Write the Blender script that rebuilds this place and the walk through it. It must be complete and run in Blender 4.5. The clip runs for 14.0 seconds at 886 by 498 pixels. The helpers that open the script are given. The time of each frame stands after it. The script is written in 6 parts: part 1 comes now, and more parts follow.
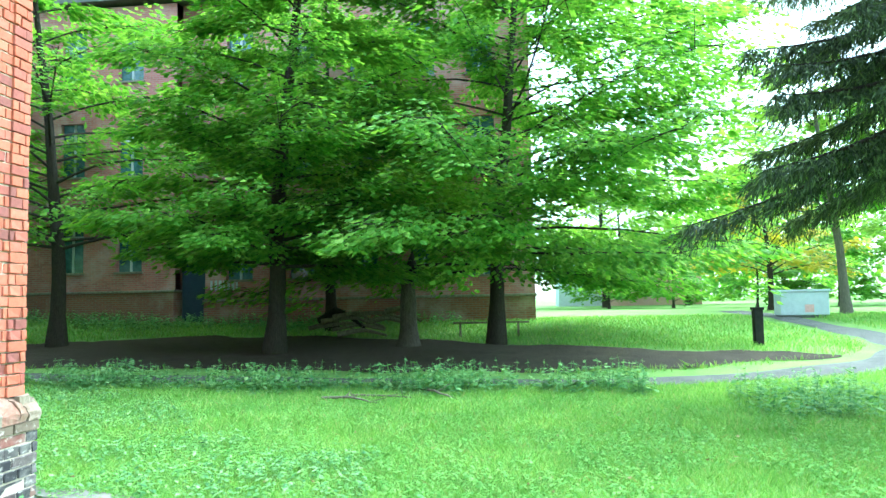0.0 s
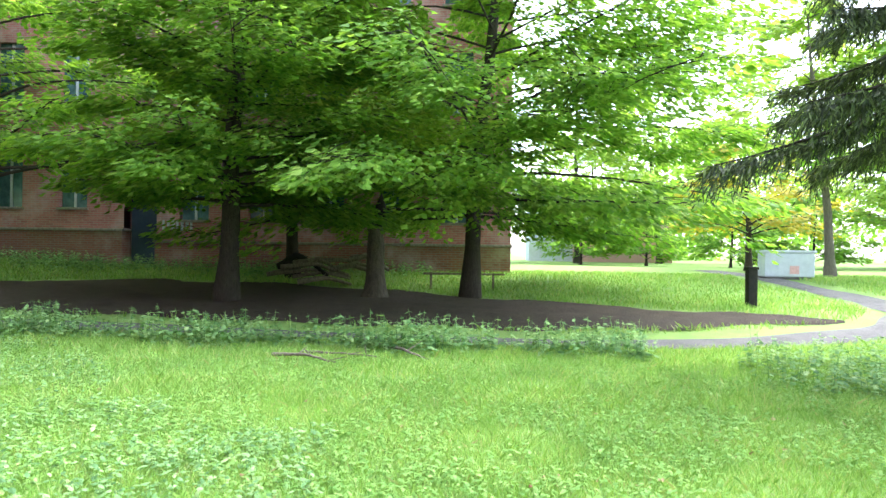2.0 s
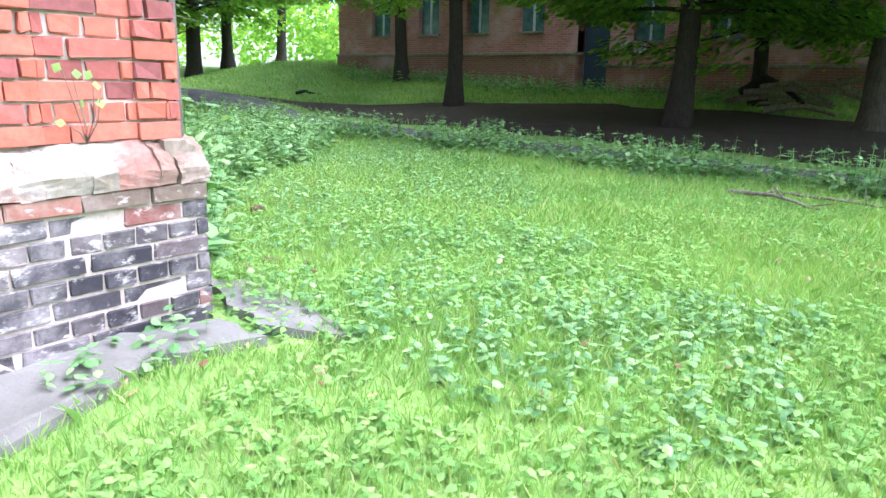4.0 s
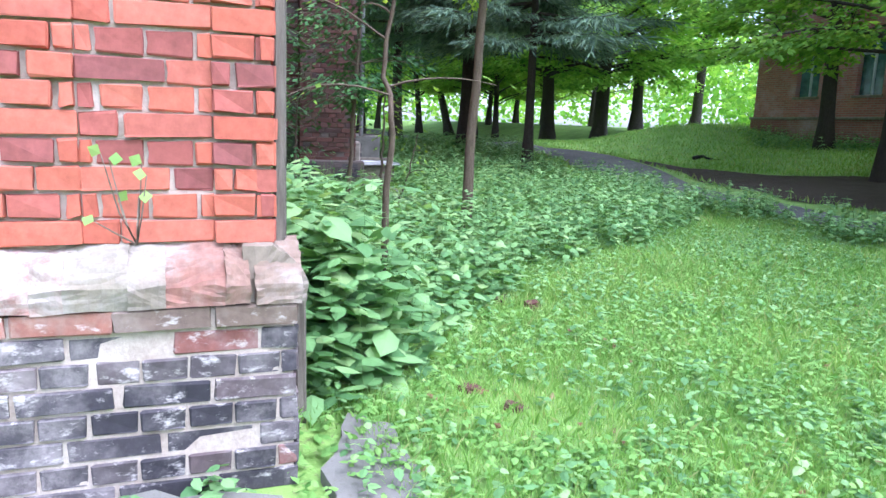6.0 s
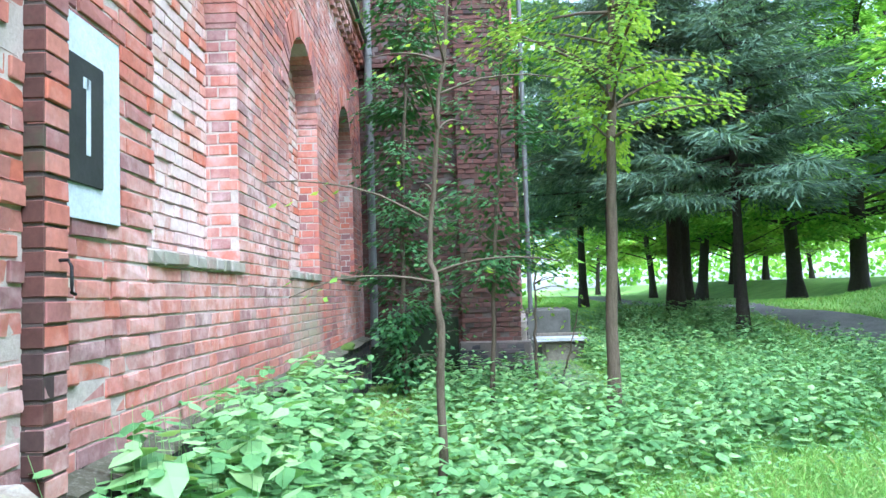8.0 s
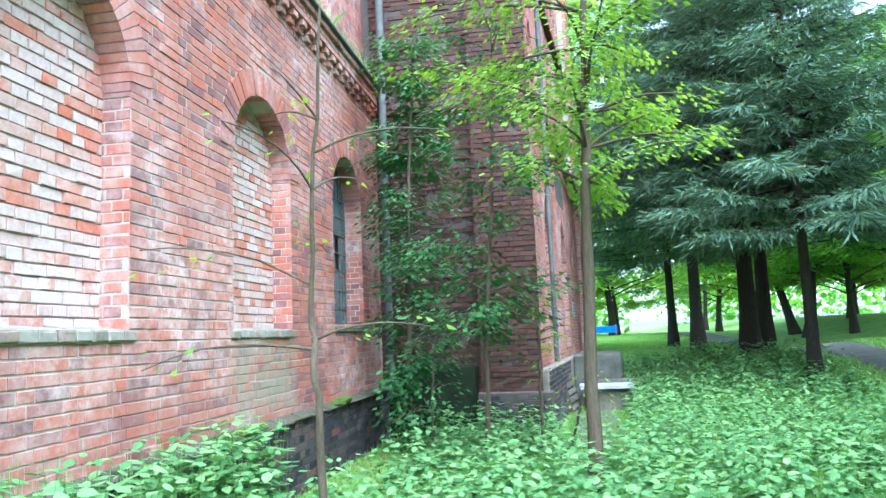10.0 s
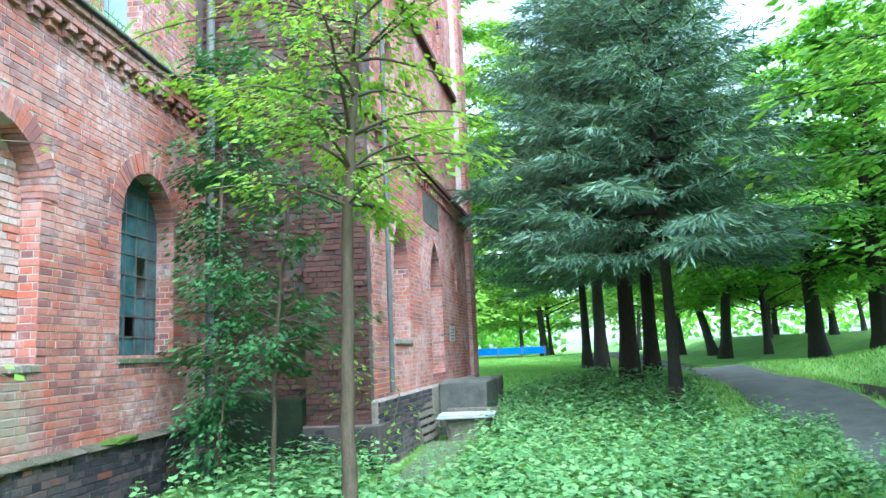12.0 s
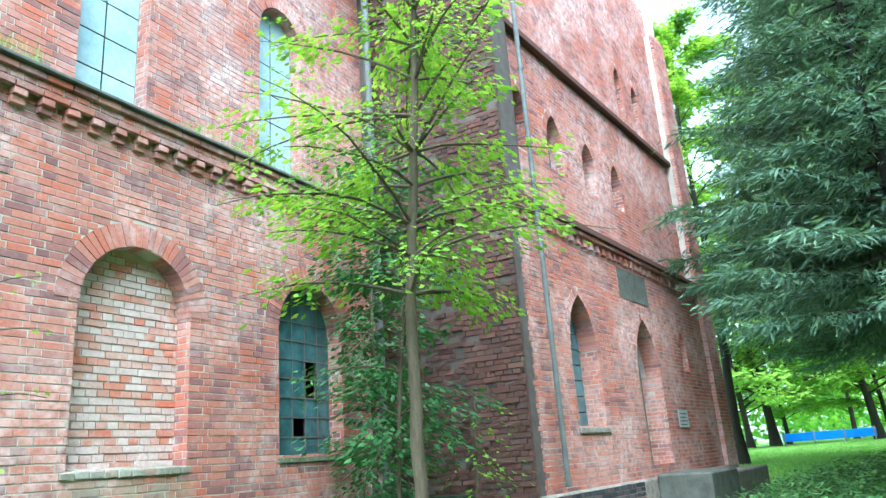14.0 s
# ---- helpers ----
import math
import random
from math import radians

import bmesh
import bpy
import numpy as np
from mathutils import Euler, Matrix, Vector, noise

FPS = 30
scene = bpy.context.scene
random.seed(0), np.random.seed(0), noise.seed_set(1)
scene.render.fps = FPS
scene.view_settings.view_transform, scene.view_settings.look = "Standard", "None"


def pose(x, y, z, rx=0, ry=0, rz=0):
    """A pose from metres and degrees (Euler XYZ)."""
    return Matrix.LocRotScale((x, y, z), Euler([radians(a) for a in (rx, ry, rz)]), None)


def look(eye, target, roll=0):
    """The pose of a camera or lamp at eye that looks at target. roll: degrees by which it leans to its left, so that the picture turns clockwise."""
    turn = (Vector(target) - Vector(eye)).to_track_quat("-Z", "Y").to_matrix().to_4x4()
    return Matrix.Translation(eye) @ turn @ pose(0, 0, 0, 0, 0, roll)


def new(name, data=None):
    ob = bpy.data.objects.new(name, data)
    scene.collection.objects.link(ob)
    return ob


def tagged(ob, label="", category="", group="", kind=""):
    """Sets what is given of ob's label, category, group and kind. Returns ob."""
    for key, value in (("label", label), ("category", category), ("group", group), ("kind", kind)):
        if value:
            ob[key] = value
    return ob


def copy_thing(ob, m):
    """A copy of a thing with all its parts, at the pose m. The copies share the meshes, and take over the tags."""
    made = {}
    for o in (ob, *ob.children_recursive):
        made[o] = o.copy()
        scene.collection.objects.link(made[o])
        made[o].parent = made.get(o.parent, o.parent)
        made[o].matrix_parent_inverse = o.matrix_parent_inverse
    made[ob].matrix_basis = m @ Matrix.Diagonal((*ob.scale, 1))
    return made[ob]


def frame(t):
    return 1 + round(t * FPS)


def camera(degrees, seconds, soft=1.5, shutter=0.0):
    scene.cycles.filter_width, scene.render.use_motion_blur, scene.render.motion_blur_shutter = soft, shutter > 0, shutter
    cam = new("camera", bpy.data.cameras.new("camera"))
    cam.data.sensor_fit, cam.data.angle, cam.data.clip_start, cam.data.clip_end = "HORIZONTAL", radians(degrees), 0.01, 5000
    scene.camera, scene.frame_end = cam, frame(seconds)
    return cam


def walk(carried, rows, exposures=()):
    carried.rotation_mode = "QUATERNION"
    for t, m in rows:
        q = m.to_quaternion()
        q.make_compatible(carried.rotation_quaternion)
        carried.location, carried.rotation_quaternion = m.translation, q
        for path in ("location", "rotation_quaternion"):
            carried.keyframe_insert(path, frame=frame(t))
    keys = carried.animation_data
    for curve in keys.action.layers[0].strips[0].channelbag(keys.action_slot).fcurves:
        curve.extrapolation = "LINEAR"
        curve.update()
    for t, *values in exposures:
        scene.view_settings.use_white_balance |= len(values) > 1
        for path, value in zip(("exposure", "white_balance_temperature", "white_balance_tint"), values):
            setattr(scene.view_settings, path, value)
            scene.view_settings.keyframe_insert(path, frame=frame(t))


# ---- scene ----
cam = camera(63.6, 14.0)
PATH = [
    (0, (-0.86, 0.342, 1.434), (-1.078, 2.325, 1.577), -1.1),
    (0.5, (-0.872, 0.706, 1.418), (-0.942, 2.696, 1.594), -1.3),
    (1, (-0.928, 1.079, 1.386), (-0.897, 3.074, 1.532), -0.4),
    (1.5, (-1.038, 1.467, 1.341), (-1.04, 3.467, 1.393), 0.6),
    (2, (-1.105, 1.817, 1.36), (-1.235, 3.813, 1.368), 0.8),
    (2.5, (-1.287, 2.113, 1.289), (-1.71, 4.06, 1.118), 0.1),
    (3, (-1.385, 2.536, 1.184), (-2.141, 4.348, 0.805), 2.4),
    (3.5, (-1.553, 2.93, 1.133), (-2.484, 4.644, 0.692), 2.3),
    (4, (-1.659, 3.353, 1.095), (-2.866, 4.879, 0.629), 1.0),
    (4.2, (-1.718, 3.507, 1.099), (-3.041, 4.925, 0.61), 0.7),
    (6.3, (-2.208, 4.966, 1.207), (-4.118, 5.495, 0.939), 1.5),
    (6.5, (-2.277, 5.128, 1.192), (-4.216, 5.569, 0.975), 0.8),
    (7, (-2.425, 5.486, 1.273), (-4.405, 5.758, 1.184), -0.6),
    (7.5, (-2.639, 5.789, 1.302), (-4.632, 5.954, 1.317), -0.9),
    (8, (-2.695, 6.139, 1.326), (-4.69, 6.122, 1.455), -1.8),
    (8.2, (-2.704, 6.265, 1.377), (-4.693, 6.157, 1.56), -2.1),
    (10.3, (-3.152, 7.683, 1.491), (-5.112, 7.366, 1.729), -2.4),
    (10.5, (-3.204, 7.819, 1.519), (-5.168, 7.523, 1.754), -3.0),
    (11, (-3.377, 8.297, 1.547), (-5.332, 7.986, 1.83), -2.1),
    (11.5, (-3.628, 8.714, 1.529), (-5.593, 8.498, 1.829), -0.4),
    (12, (-3.811, 9.131, 1.532), (-5.782, 8.949, 1.817), -2.5),
    (12.5, (-4.047, 9.574, 1.536), (-5.958, 9.048, 1.798), -2.3),
    (13, (-4.387, 9.952, 1.535), (-6.221, 9.217, 1.842), -2.4),
    (13.5, (-4.545, 10.461, 1.521), (-6.271, 9.557, 1.973), -2.0),
    (14, (-4.663, 10.905, 1.417), (-6.343, 9.983, 1.99), -4.3),
]
walk(cam, [(t, look(eye, target, roll)) for t, eye, target, roll in PATH], [(0.0, 2.8, 5150, -17), (0.5, 2.85, 5800, -6), (1.2, 2.85, 6100, 4), (2.2, 2.8, 5900, 17), (3.5, 2.64, 5450, 22), (4.2, 2.62, 5450, 20), (6.3, 2.3, 5150, 20), (8.0, 2.65, 5000, 5), (11.0, 2.75, 4850, -3), (14.0, 2.7, 5050, -10)])

# ---- world, sun, exposure ----
SUN_EL, SUN_AZ = 56.0, 60.0          # degrees; azimuth clockwise from north (+y)
world = bpy.data.worlds.new("world")
scene.world = world
world.use_nodes = True
wn = world.node_tree
sky = wn.nodes.new("ShaderNodeTexSky")
sky.sky_type = "NISHITA"
sky.sun_disc = False
sky.sun_elevation, sky.sun_rotation = radians(SUN_EL), radians(SUN_AZ)
sky.air_density, sky.dust_density, sky.ozone_density = 1.0, 2.5, 1.0
wn.nodes["Background"].inputs["Strength"].default_value = 0.15
haze = wn.nodes.new("ShaderNodeHueSaturation")          # a thin white overcast
haze.inputs["Saturation"].default_value = 0.45
wn.links.new(sky.outputs[0], haze.inputs["Color"])
wn.links.new(haze.outputs[0], wn.nodes["Background"].inputs["Color"])
sun = new("sun", bpy.data.lights.new("sun", "SUN"))
sun.data.energy, sun.data.angle, sun.data.color = 1.1, radians(60), (1.0, 0.97, 0.92)
az, el = radians(SUN_AZ), radians(SUN_EL)
sun_dir = Vector((math.sin(az) * math.cos(el), math.cos(az) * math.cos(el), math.sin(el)))
sun.matrix_world = look(sun_dir * 60, (0, 0, 0))

rng = np.random.default_rng(7)


# ---- materials ----
def material(name):
    m = bpy.data.materials.new(name)
    m.use_nodes = True
    return m, m.node_tree.nodes, m.node_tree.links, m.node_tree.nodes["Principled BSDF"]


def ramp(nodes, stops, mode="LINEAR"):
    r = nodes.new("ShaderNodeValToRGB")
    r.color_ramp.interpolation = mode
    while len(r.color_ramp.elements) < len(stops):
        r.color_ramp.elements.new(0.5)
    for e, (p, c) in zip(r.color_ramp.elements, stops):
        e.position, e.color = p, (*c, 1)
    return r


def noise_tex(nodes, links, scale, detail=6, rough=0.6, stretch=None, coords="Object"):
    tc = nodes.new("ShaderNodeTexCoord")
    n = nodes.new("ShaderNodeTexNoise")
    n.inputs["Scale"].default_value, n.inputs["Detail"].default_value, n.inputs["Roughness"].default_value = scale, detail, rough
    if coords == "World":
        g = nodes.new("ShaderNodeNewGeometry")
        src = g.outputs["Position"]
    else:
        src = tc.outputs[coords]
    if stretch:
        mp = nodes.new("ShaderNodeMapping")
        mp.inputs["Scale"].default_value = stretch
        links.new(src, mp.inputs["Vector"])
        src = mp.outputs[0]
    links.new(src, n.inputs["Vector"])
    return n


def mixc(nodes, links, fac, a, b, blend="MIX"):
    m = nodes.new("ShaderNodeMix")
    m.data_type, m.blend_type = "RGBA", blend
    for sock, v in ((m.inputs["Factor"], fac), (m.inputs["A"], a), (m.inputs["B"], b)):
        if isinstance(v, (int, float)):
            sock.default_value = v
        elif isinstance(v, tuple):
            sock.default_value = (*v, 1)
        else:
            links.new(v, sock)
    return m.outputs["Result"]


def bump(nodes, links, height, bsdf, strength=0.4, dist=0.01):
    b = nodes.new("ShaderNodeBump")
    b.inputs["Strength"].default_value, b.inputs["Distance"].default_value = strength, dist
    links.new(height, b.inputs["Height"])
    links.new(b.outputs[0], bsdf.inputs["Normal"])


def brick_material(name, stops, per_object, stain=(0.62, 0.5, 0.46), stain_lo=0.52, stain_hi=0.72, moss=0.0, smear=0.0, damp=()):
    """Fired brick: a colour for each brick, blotches in it, pale lime bloom over several bricks."""
    m, n, l, p = material(name)
    if per_object:
        rnd = n.new("ShaderNodeObjectInfo").outputs["Random"]
    else:
        rnd = n.new("ShaderNodeNewGeometry").outputs["Random Per Island"]
    r = ramp(n, stops)
    l.new(rnd, r.inputs[0])
    fine = noise_tex(n, l, 28, 8, 0.7, coords="World")
    col = mixc(n, l, 0.55, r.outputs[0], ramp_of(n, l, fine, [(0.3, (0.35, 0.32, 0.32)), (0.7, (1.0, 0.97, 0.95))]), "MULTIPLY")
    big = noise_tex(n, l, 0.9, 7, 0.68, coords="World")
    k = ramp_of(n, l, big, [(stain_lo, (0, 0, 0)), (stain_hi, (1, 1, 1))])
    mul = n.new("ShaderNodeMath")
    mul.operation = "MULTIPLY"
    spots = noise_tex(n, l, 9, 6, 0.7, coords="World")
    l.new(k, mul.inputs[0])
    l.new(ramp_of(n, l, spots, [(0.4, (0.15, 0.15, 0.15)), (0.6, (1, 1, 1))]), mul.inputs[1])
    col = mixc(n, l, mul.outputs[0], col, stain)
    if moss:
        mo = noise_tex(n, l, 2.2, 6, 0.7, coords="World")
        col = mixc(n, l, ramp_of(n, l, mo, [(0.62 - moss, (0, 0, 0)), (0.8 - moss, (0.9, 0.9, 0.9))]), col, (0.07, 0.085, 0.045))
    if smear:
        sm_ = noise_tex(n, l, 17, 7, 0.72, coords="World", stretch=(0.6, 0.6, 1.3))
        col = mixc(n, l, ramp_of(n, l, sm_, [(0.6 - smear, (0, 0, 0)), (0.72 - smear, (0.85, 0.85, 0.85))]), col, (0.58, 0.53, 0.5))
    for x0, x1, z0, z1 in damp:
        # algae run down below a sill, ragged at its edges
        g_ = n.new("ShaderNodeNewGeometry")
        sep = n.new("ShaderNodeSeparateXYZ")
        l.new(g_.outputs["Position"], sep.inputs[0])
        mask = None
        for axis_name, lo, hi in (("X", x0, x1), ("Z", z0, z1)):
            a_ = n.new("ShaderNodeMath")
            a_.operation = "SUBTRACT"
            l.new(sep.outputs[axis_name], a_.inputs[0])
            a_.inputs[1].default_value = (lo + hi) / 2
            b_ = n.new("ShaderNodeMath")
            b_.operation = "ABSOLUTE"
            l.new(a_.outputs[0], b_.inputs[0])
            c_ = n.new("ShaderNodeMapRange")
            l.new(b_.outputs[0], c_.inputs["Value"])
            c_.inputs["From Min"].default_value, c_.inputs["From Max"].default_value = (hi - lo) / 2, (hi - lo) / 2 - 0.25
            if mask is None:
                mask = c_.outputs[0]
            else:
                d_ = n.new("ShaderNodeMath")
                d_.operation = "MULTIPLY"
                l.new(mask, d_.inputs[0])
                l.new(c_.outputs[0], d_.inputs[1])
                mask = d_.outputs[0]
        rag = n.new("ShaderNodeMath")
        rag.operation = "MULTIPLY"
        l.new(mask, rag.inputs[0])
        l.new(ramp_of(n, l, noise_tex(n, l, 3.5, 6, 0.7, coords="World"), [(0.36, (0, 0, 0)), (0.56, (0.8, 0.8, 0.8))]), rag.inputs[1])
        col = mixc(n, l, rag.outputs[0], col, (0.3, 0.27, 0.2))
    l.new(col, p.inputs["Base Color"])
    p.inputs["Roughness"].default_value = 0.88
    p.inputs["Specular IOR Level"].default_value = 0.25
    bump(n, l, fine.outputs[0], p, 0.35, 0.004)
    return m


def ramp_of(nodes, links, tex, stops):
    r = ramp(nodes, stops)
    links.new(tex.outputs[0], r.inputs[0])
    return r.outputs[0]


def rough_material(name, c1, c2, scale=6, rough=0.9, fine=60, bumpd=0.008, stretch=None, c3=None):
    """Stone, mortar, bark, soil: two tones in broad blotches, a third in specks, fine relief."""
    m, n, l, p = material(name)
    a = noise_tex(n, l, scale, 7, 0.65, stretch, "World")
    f = noise_tex(n, l, fine, 5, 0.7, stretch, "World")
    col = ramp_of(n, l, a, [(0.35, c1), (0.65, c2)])
    if c3:
        col = mixc(n, l, ramp_of(n, l, f, [(0.52, (0, 0, 0)), (0.68, (0.8, 0.8, 0.8))]), col, c3)
    col = mixc(n, l, 0.5, col, ramp_of(n, l, f, [(0.3, (0.5, 0.5, 0.5)), (0.7, (1, 1, 1))]), "MULTIPLY")
    l.new(col, p.inputs["Base Color"])
    p.inputs["Roughness"].default_value = rough
    p.inputs["Specular IOR Level"].default_value = 0.25
    add = n.new("ShaderNodeMath")
    l.new(a.outputs[0], add.inputs[0])
    l.new(f.outputs[0], add.inputs[1])
    bump(n, l, add.outputs[0], p, 0.7, bumpd)
    return m


def leaf_material(name, stops, glow=0.4, gloss=0.08, tone=(0.62, 0.7, 0.6)):
    """Leaves: a tint for each leaf, light shining through."""
    m, n, l, p = material(name)
    r = ramp(n, stops)
    l.new(n.new("ShaderNodeNewGeometry").outputs["Random Per Island"], r.inputs[0])
    patch = noise_tex(n, l, 0.8, 4, 0.6, coords="World")
    col = mixc(n, l, 0.6, r.outputs[0], ramp_of(n, l, patch, [(0.35, tone), (0.65, (1.0, 1.0, 1.0))]), "MULTIPLY")
    l.new(col, p.inputs["Base Color"])
    p.inputs["Roughness"].default_value = 0.55
    p.inputs["Specular IOR Level"].default_value = gloss * 4
    t = n.new("ShaderNodeBsdfTranslucent")
    l.new(mixc(n, l, 1.0, col, (1.25, 1.2, 0.55), "MULTIPLY"), t.inputs["Color"])
    mx = n.new("ShaderNodeMixShader")
    mx.inputs[0].default_value = glow
    l.new(p.outputs[0], mx.inputs[1])
    l.new(t.outputs[0], mx.inputs[2])
    l.new(mx.outputs[0], n["Material Output"].inputs["Surface"])
    return m


RED = [(0.0, (0.5, 0.15, 0.09)), (0.25, (0.46, 0.16, 0.12)), (0.5, (0.5, 0.21, 0.16)), (0.75, (0.36, 0.15, 0.135)), (1.0, (0.23, 0.11, 0.11))]
ORANGE = [(0.0, (0.44, 0.12, 0.08)), (0.3, (0.52, 0.15, 0.095)), (0.6, (0.53, 0.17, 0.115)), (0.8, (0.36, 0.11, 0.09)), (1.0, (0.24, 0.09, 0.085))]
DARK = [(0.0, (0.035, 0.033, 0.04)), (0.4, (0.06, 0.055, 0.065)), (0.75, (0.10, 0.085, 0.09)), (0.95, (0.14, 0.1, 0.1)), (1.0, (0.24, 0.09, 0.07))]
# sooty brown, taken darker to hold the shade of the tower corner
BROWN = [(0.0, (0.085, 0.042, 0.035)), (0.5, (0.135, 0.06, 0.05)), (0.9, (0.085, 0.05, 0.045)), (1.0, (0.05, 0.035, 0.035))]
PALE = [(0.0, (0.56, 0.17, 0.1)), (0.25, (0.58, 0.32, 0.26)), (0.4, (0.62, 0.46, 0.43)), (0.75, (0.64, 0.5, 0.47)), (0.88, (0.54, 0.29, 0.23)), (1.0, (0.58, 0.17, 0.1))]
M_BRICK_OBJ = brick_material("red_brick_single", ORANGE, True, stain_lo=0.6, stain_hi=0.8)
M_BRICK = brick_material("red_brick", RED, False, stain=(0.64, 0.47, 0.45), stain_lo=0.43, stain_hi=0.67, damp=((-10.1, -8.5, 0.7, 1.62),))
M_BRICK_WALLOBJ = brick_material("red_brick_wall_single", RED, True, stain=(0.64, 0.47, 0.45), stain_lo=0.43, stain_hi=0.672)
M_BRICK_SOOT_SHADE = brick_material("soot_shade_brick", BROWN, False, stain=(0.24, 0.17, 0.15), stain_lo=0.58, stain_hi=0.8, moss=0.08)
M_BRICK_PALE = brick_material("limed_brick", PALE, False, stain=(0.64, 0.53, 0.51), stain_lo=0.44, stain_hi=0.62)
M_BRICK_DARK = brick_material("black_clinker", DARK, False, stain=(0.34, 0.31, 0.3), stain_lo=0.56, stain_hi=0.8)
M_BRICK_DARKOBJ = brick_material("black_clinker_single", DARK, True, stain=(0.42, 0.37, 0.36), stain_lo=0.42, stain_hi=0.62, smear=0.05)
M_CAP = brick_material("capping_brick", [(0, (0.25, 0.15, 0.11)), (0.3, (0.25, 0.21, 0.16)), (0.5, (0.3, 0.1, 0.075)), (0.7, (0.25, 0.21, 0.16)), (1, (0.26, 0.23, 0.16))], True, stain=(0.46, 0.42, 0.38), stain_lo=0.42, stain_hi=0.6, smear=0.0)
M_MIXED = brick_material("mottled_brick", [(0, (0.42, 0.09, 0.06)), (0.35, (0.22, 0.17, 0.13)), (0.6, (0.13, 0.08, 0.065)), (0.8, (0.3, 0.24, 0.19)), (1, (0.42, 0.09, 0.065))], True, stain=(0.4, 0.35, 0.3), stain_lo=0.45, stain_hi=0.65, smear=0.04)
M_MORTAR_PIER = rough_material("pier_mortar", (0.58, 0.5, 0.43), (0.42, 0.34, 0.28), 7, 0.95, 60, 0.006)
M_LIME = rough_material("pink_lime_plaster", (0.62, 0.53, 0.51), (0.52, 0.42, 0.4), 5, 0.95, 70, 0.006)
M_MORTAR = rough_material("mortar", (0.58, 0.49, 0.44), (0.43, 0.36, 0.32), 5, 0.95, 70, 0.006)
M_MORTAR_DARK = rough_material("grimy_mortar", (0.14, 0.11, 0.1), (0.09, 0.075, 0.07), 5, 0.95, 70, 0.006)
M_STONE = rough_material("weathered_stone", (0.36, 0.31, 0.27), (0.2, 0.17, 0.145), 9, 0.92, 40, 0.012, c3=(0.15, 0.12, 0.1))
M_MOSS = rough_material("dark_moss", (0.035, 0.05, 0.025), (0.02, 0.028, 0.016), 5, 0.98, 50, 0.015)
M_MOSSCUSHION = rough_material("moss_cushion", (0.13, 0.2, 0.03), (0.07, 0.12, 0.02), 9, 0.98, 90, 0.03, c3=(0.2, 0.26, 0.06))
M_MOSSY = rough_material("mossy_stone", (0.2, 0.2, 0.14), (0.09, 0.12, 0.045), 5, 0.95, 40, 0.012, c3=(0.3, 0.3, 0.26))
M_SILL = brick_material("sill_brick", [(0, (0.34, 0.3, 0.26)), (0.5, (0.26, 0.25, 0.2)), (1, (0.32, 0.22, 0.18))], True, stain=(0.36, 0.33, 0.29), stain_lo=0.46, stain_hi=0.66)
M_LEDGE = rough_material("dark_mossy_ledge", (0.13, 0.11, 0.085), (0.06, 0.065, 0.035), 4, 0.95, 40, 0.012, c3=(0.2, 0.18, 0.15))
M_CONCRETE = rough_material("old_concrete", (0.16, 0.155, 0.14), (0.08, 0.08, 0.068), 4, 0.92, 60, 0.006, c3=(0.14, 0.14, 0.12))
M_APRON = rough_material("worn_pale_concrete", (0.24, 0.225, 0.205), (0.14, 0.135, 0.115), 3, 0.92, 60, 0.006, c3=(0.12, 0.12, 0.09))
M_PAINT = rough_material("white_paint", (0.62, 0.66, 0.7), (0.52, 0.56, 0.6), 6, 0.75, 50, 0.003)
M_SIGN = rough_material("black_enamel", (0.035, 0.035, 0.035), (0.05, 0.05, 0.05), 6, 0.55, 50, 0.001)
M_TIMBER = rough_material("weathered_timber", (0.23, 0.2, 0.165), (0.13, 0.11, 0.09), 8, 0.9, 50, 0.006, (6, 6, 0.7), (0.12, 0.1, 0.08))
M_BARK = rough_material("bark", (0.06, 0.048, 0.04), (0.03, 0.025, 0.022), 7, 0.95, 30, 0.03, (5, 5, 1.0), (0.085, 0.08, 0.065))
M_BARK_YOUNG = rough_material("young_bark", (0.16, 0.12, 0.085), (0.09, 0.065, 0.045), 9, 0.85, 50, 0.006, (5, 5, 0.8), (0.17, 0.15, 0.11))
M_DEADWOOD = rough_material("dead_wood", (0.3, 0.26, 0.2), (0.14, 0.11, 0.09), 6, 0.95, 40, 0.01, (4, 4, 1.0))
M_STUMP = rough_material("grey_dead_bark", (0.13, 0.11, 0.09), (0.06, 0.05, 0.042), 6, 0.95, 30, 0.03, (4, 4, 1.0), (0.16, 0.14, 0.12))
M_CHARRED = rough_material("charred_wood", (0.02, 0.02, 0.022), (0.035, 0.03, 0.03), 8, 0.9, 40, 0.01)
M_SOIL = rough_material("dark_soil", (0.035, 0.027, 0.021), (0.06, 0.045, 0.034), 3, 0.98, 40, 0.02, c3=(0.11, 0.085, 0.06))
M_ROAD = rough_material("track_gravel", (0.15, 0.145, 0.14), (0.09, 0.088, 0.085), 2, 0.95, 45, 0.012, c3=(0.22, 0.215, 0.21))
M_GROUND = rough_material("turf", (0.17, 0.3, 0.07), (0.27, 0.43, 0.1), 1.3, 0.95, 25, 0.02, c3=(0.14, 0.11, 0.07))
M_GRASS = leaf_material("grass", [(0, (0.2, 0.37, 0.08)), (0.5, (0.31, 0.5, 0.13)), (0.82, (0.4, 0.56, 0.18)), (1, (0.5, 0.5, 0.24))], 0.4, tone=(0.5, 0.66, 0.52))
M_WEED = leaf_material("weed_leaf", [(0, (0.15, 0.31, 0.08)), (0.5, (0.24, 0.42, 0.12)), (1, (0.33, 0.5, 0.16))], 0.35, 0.02)
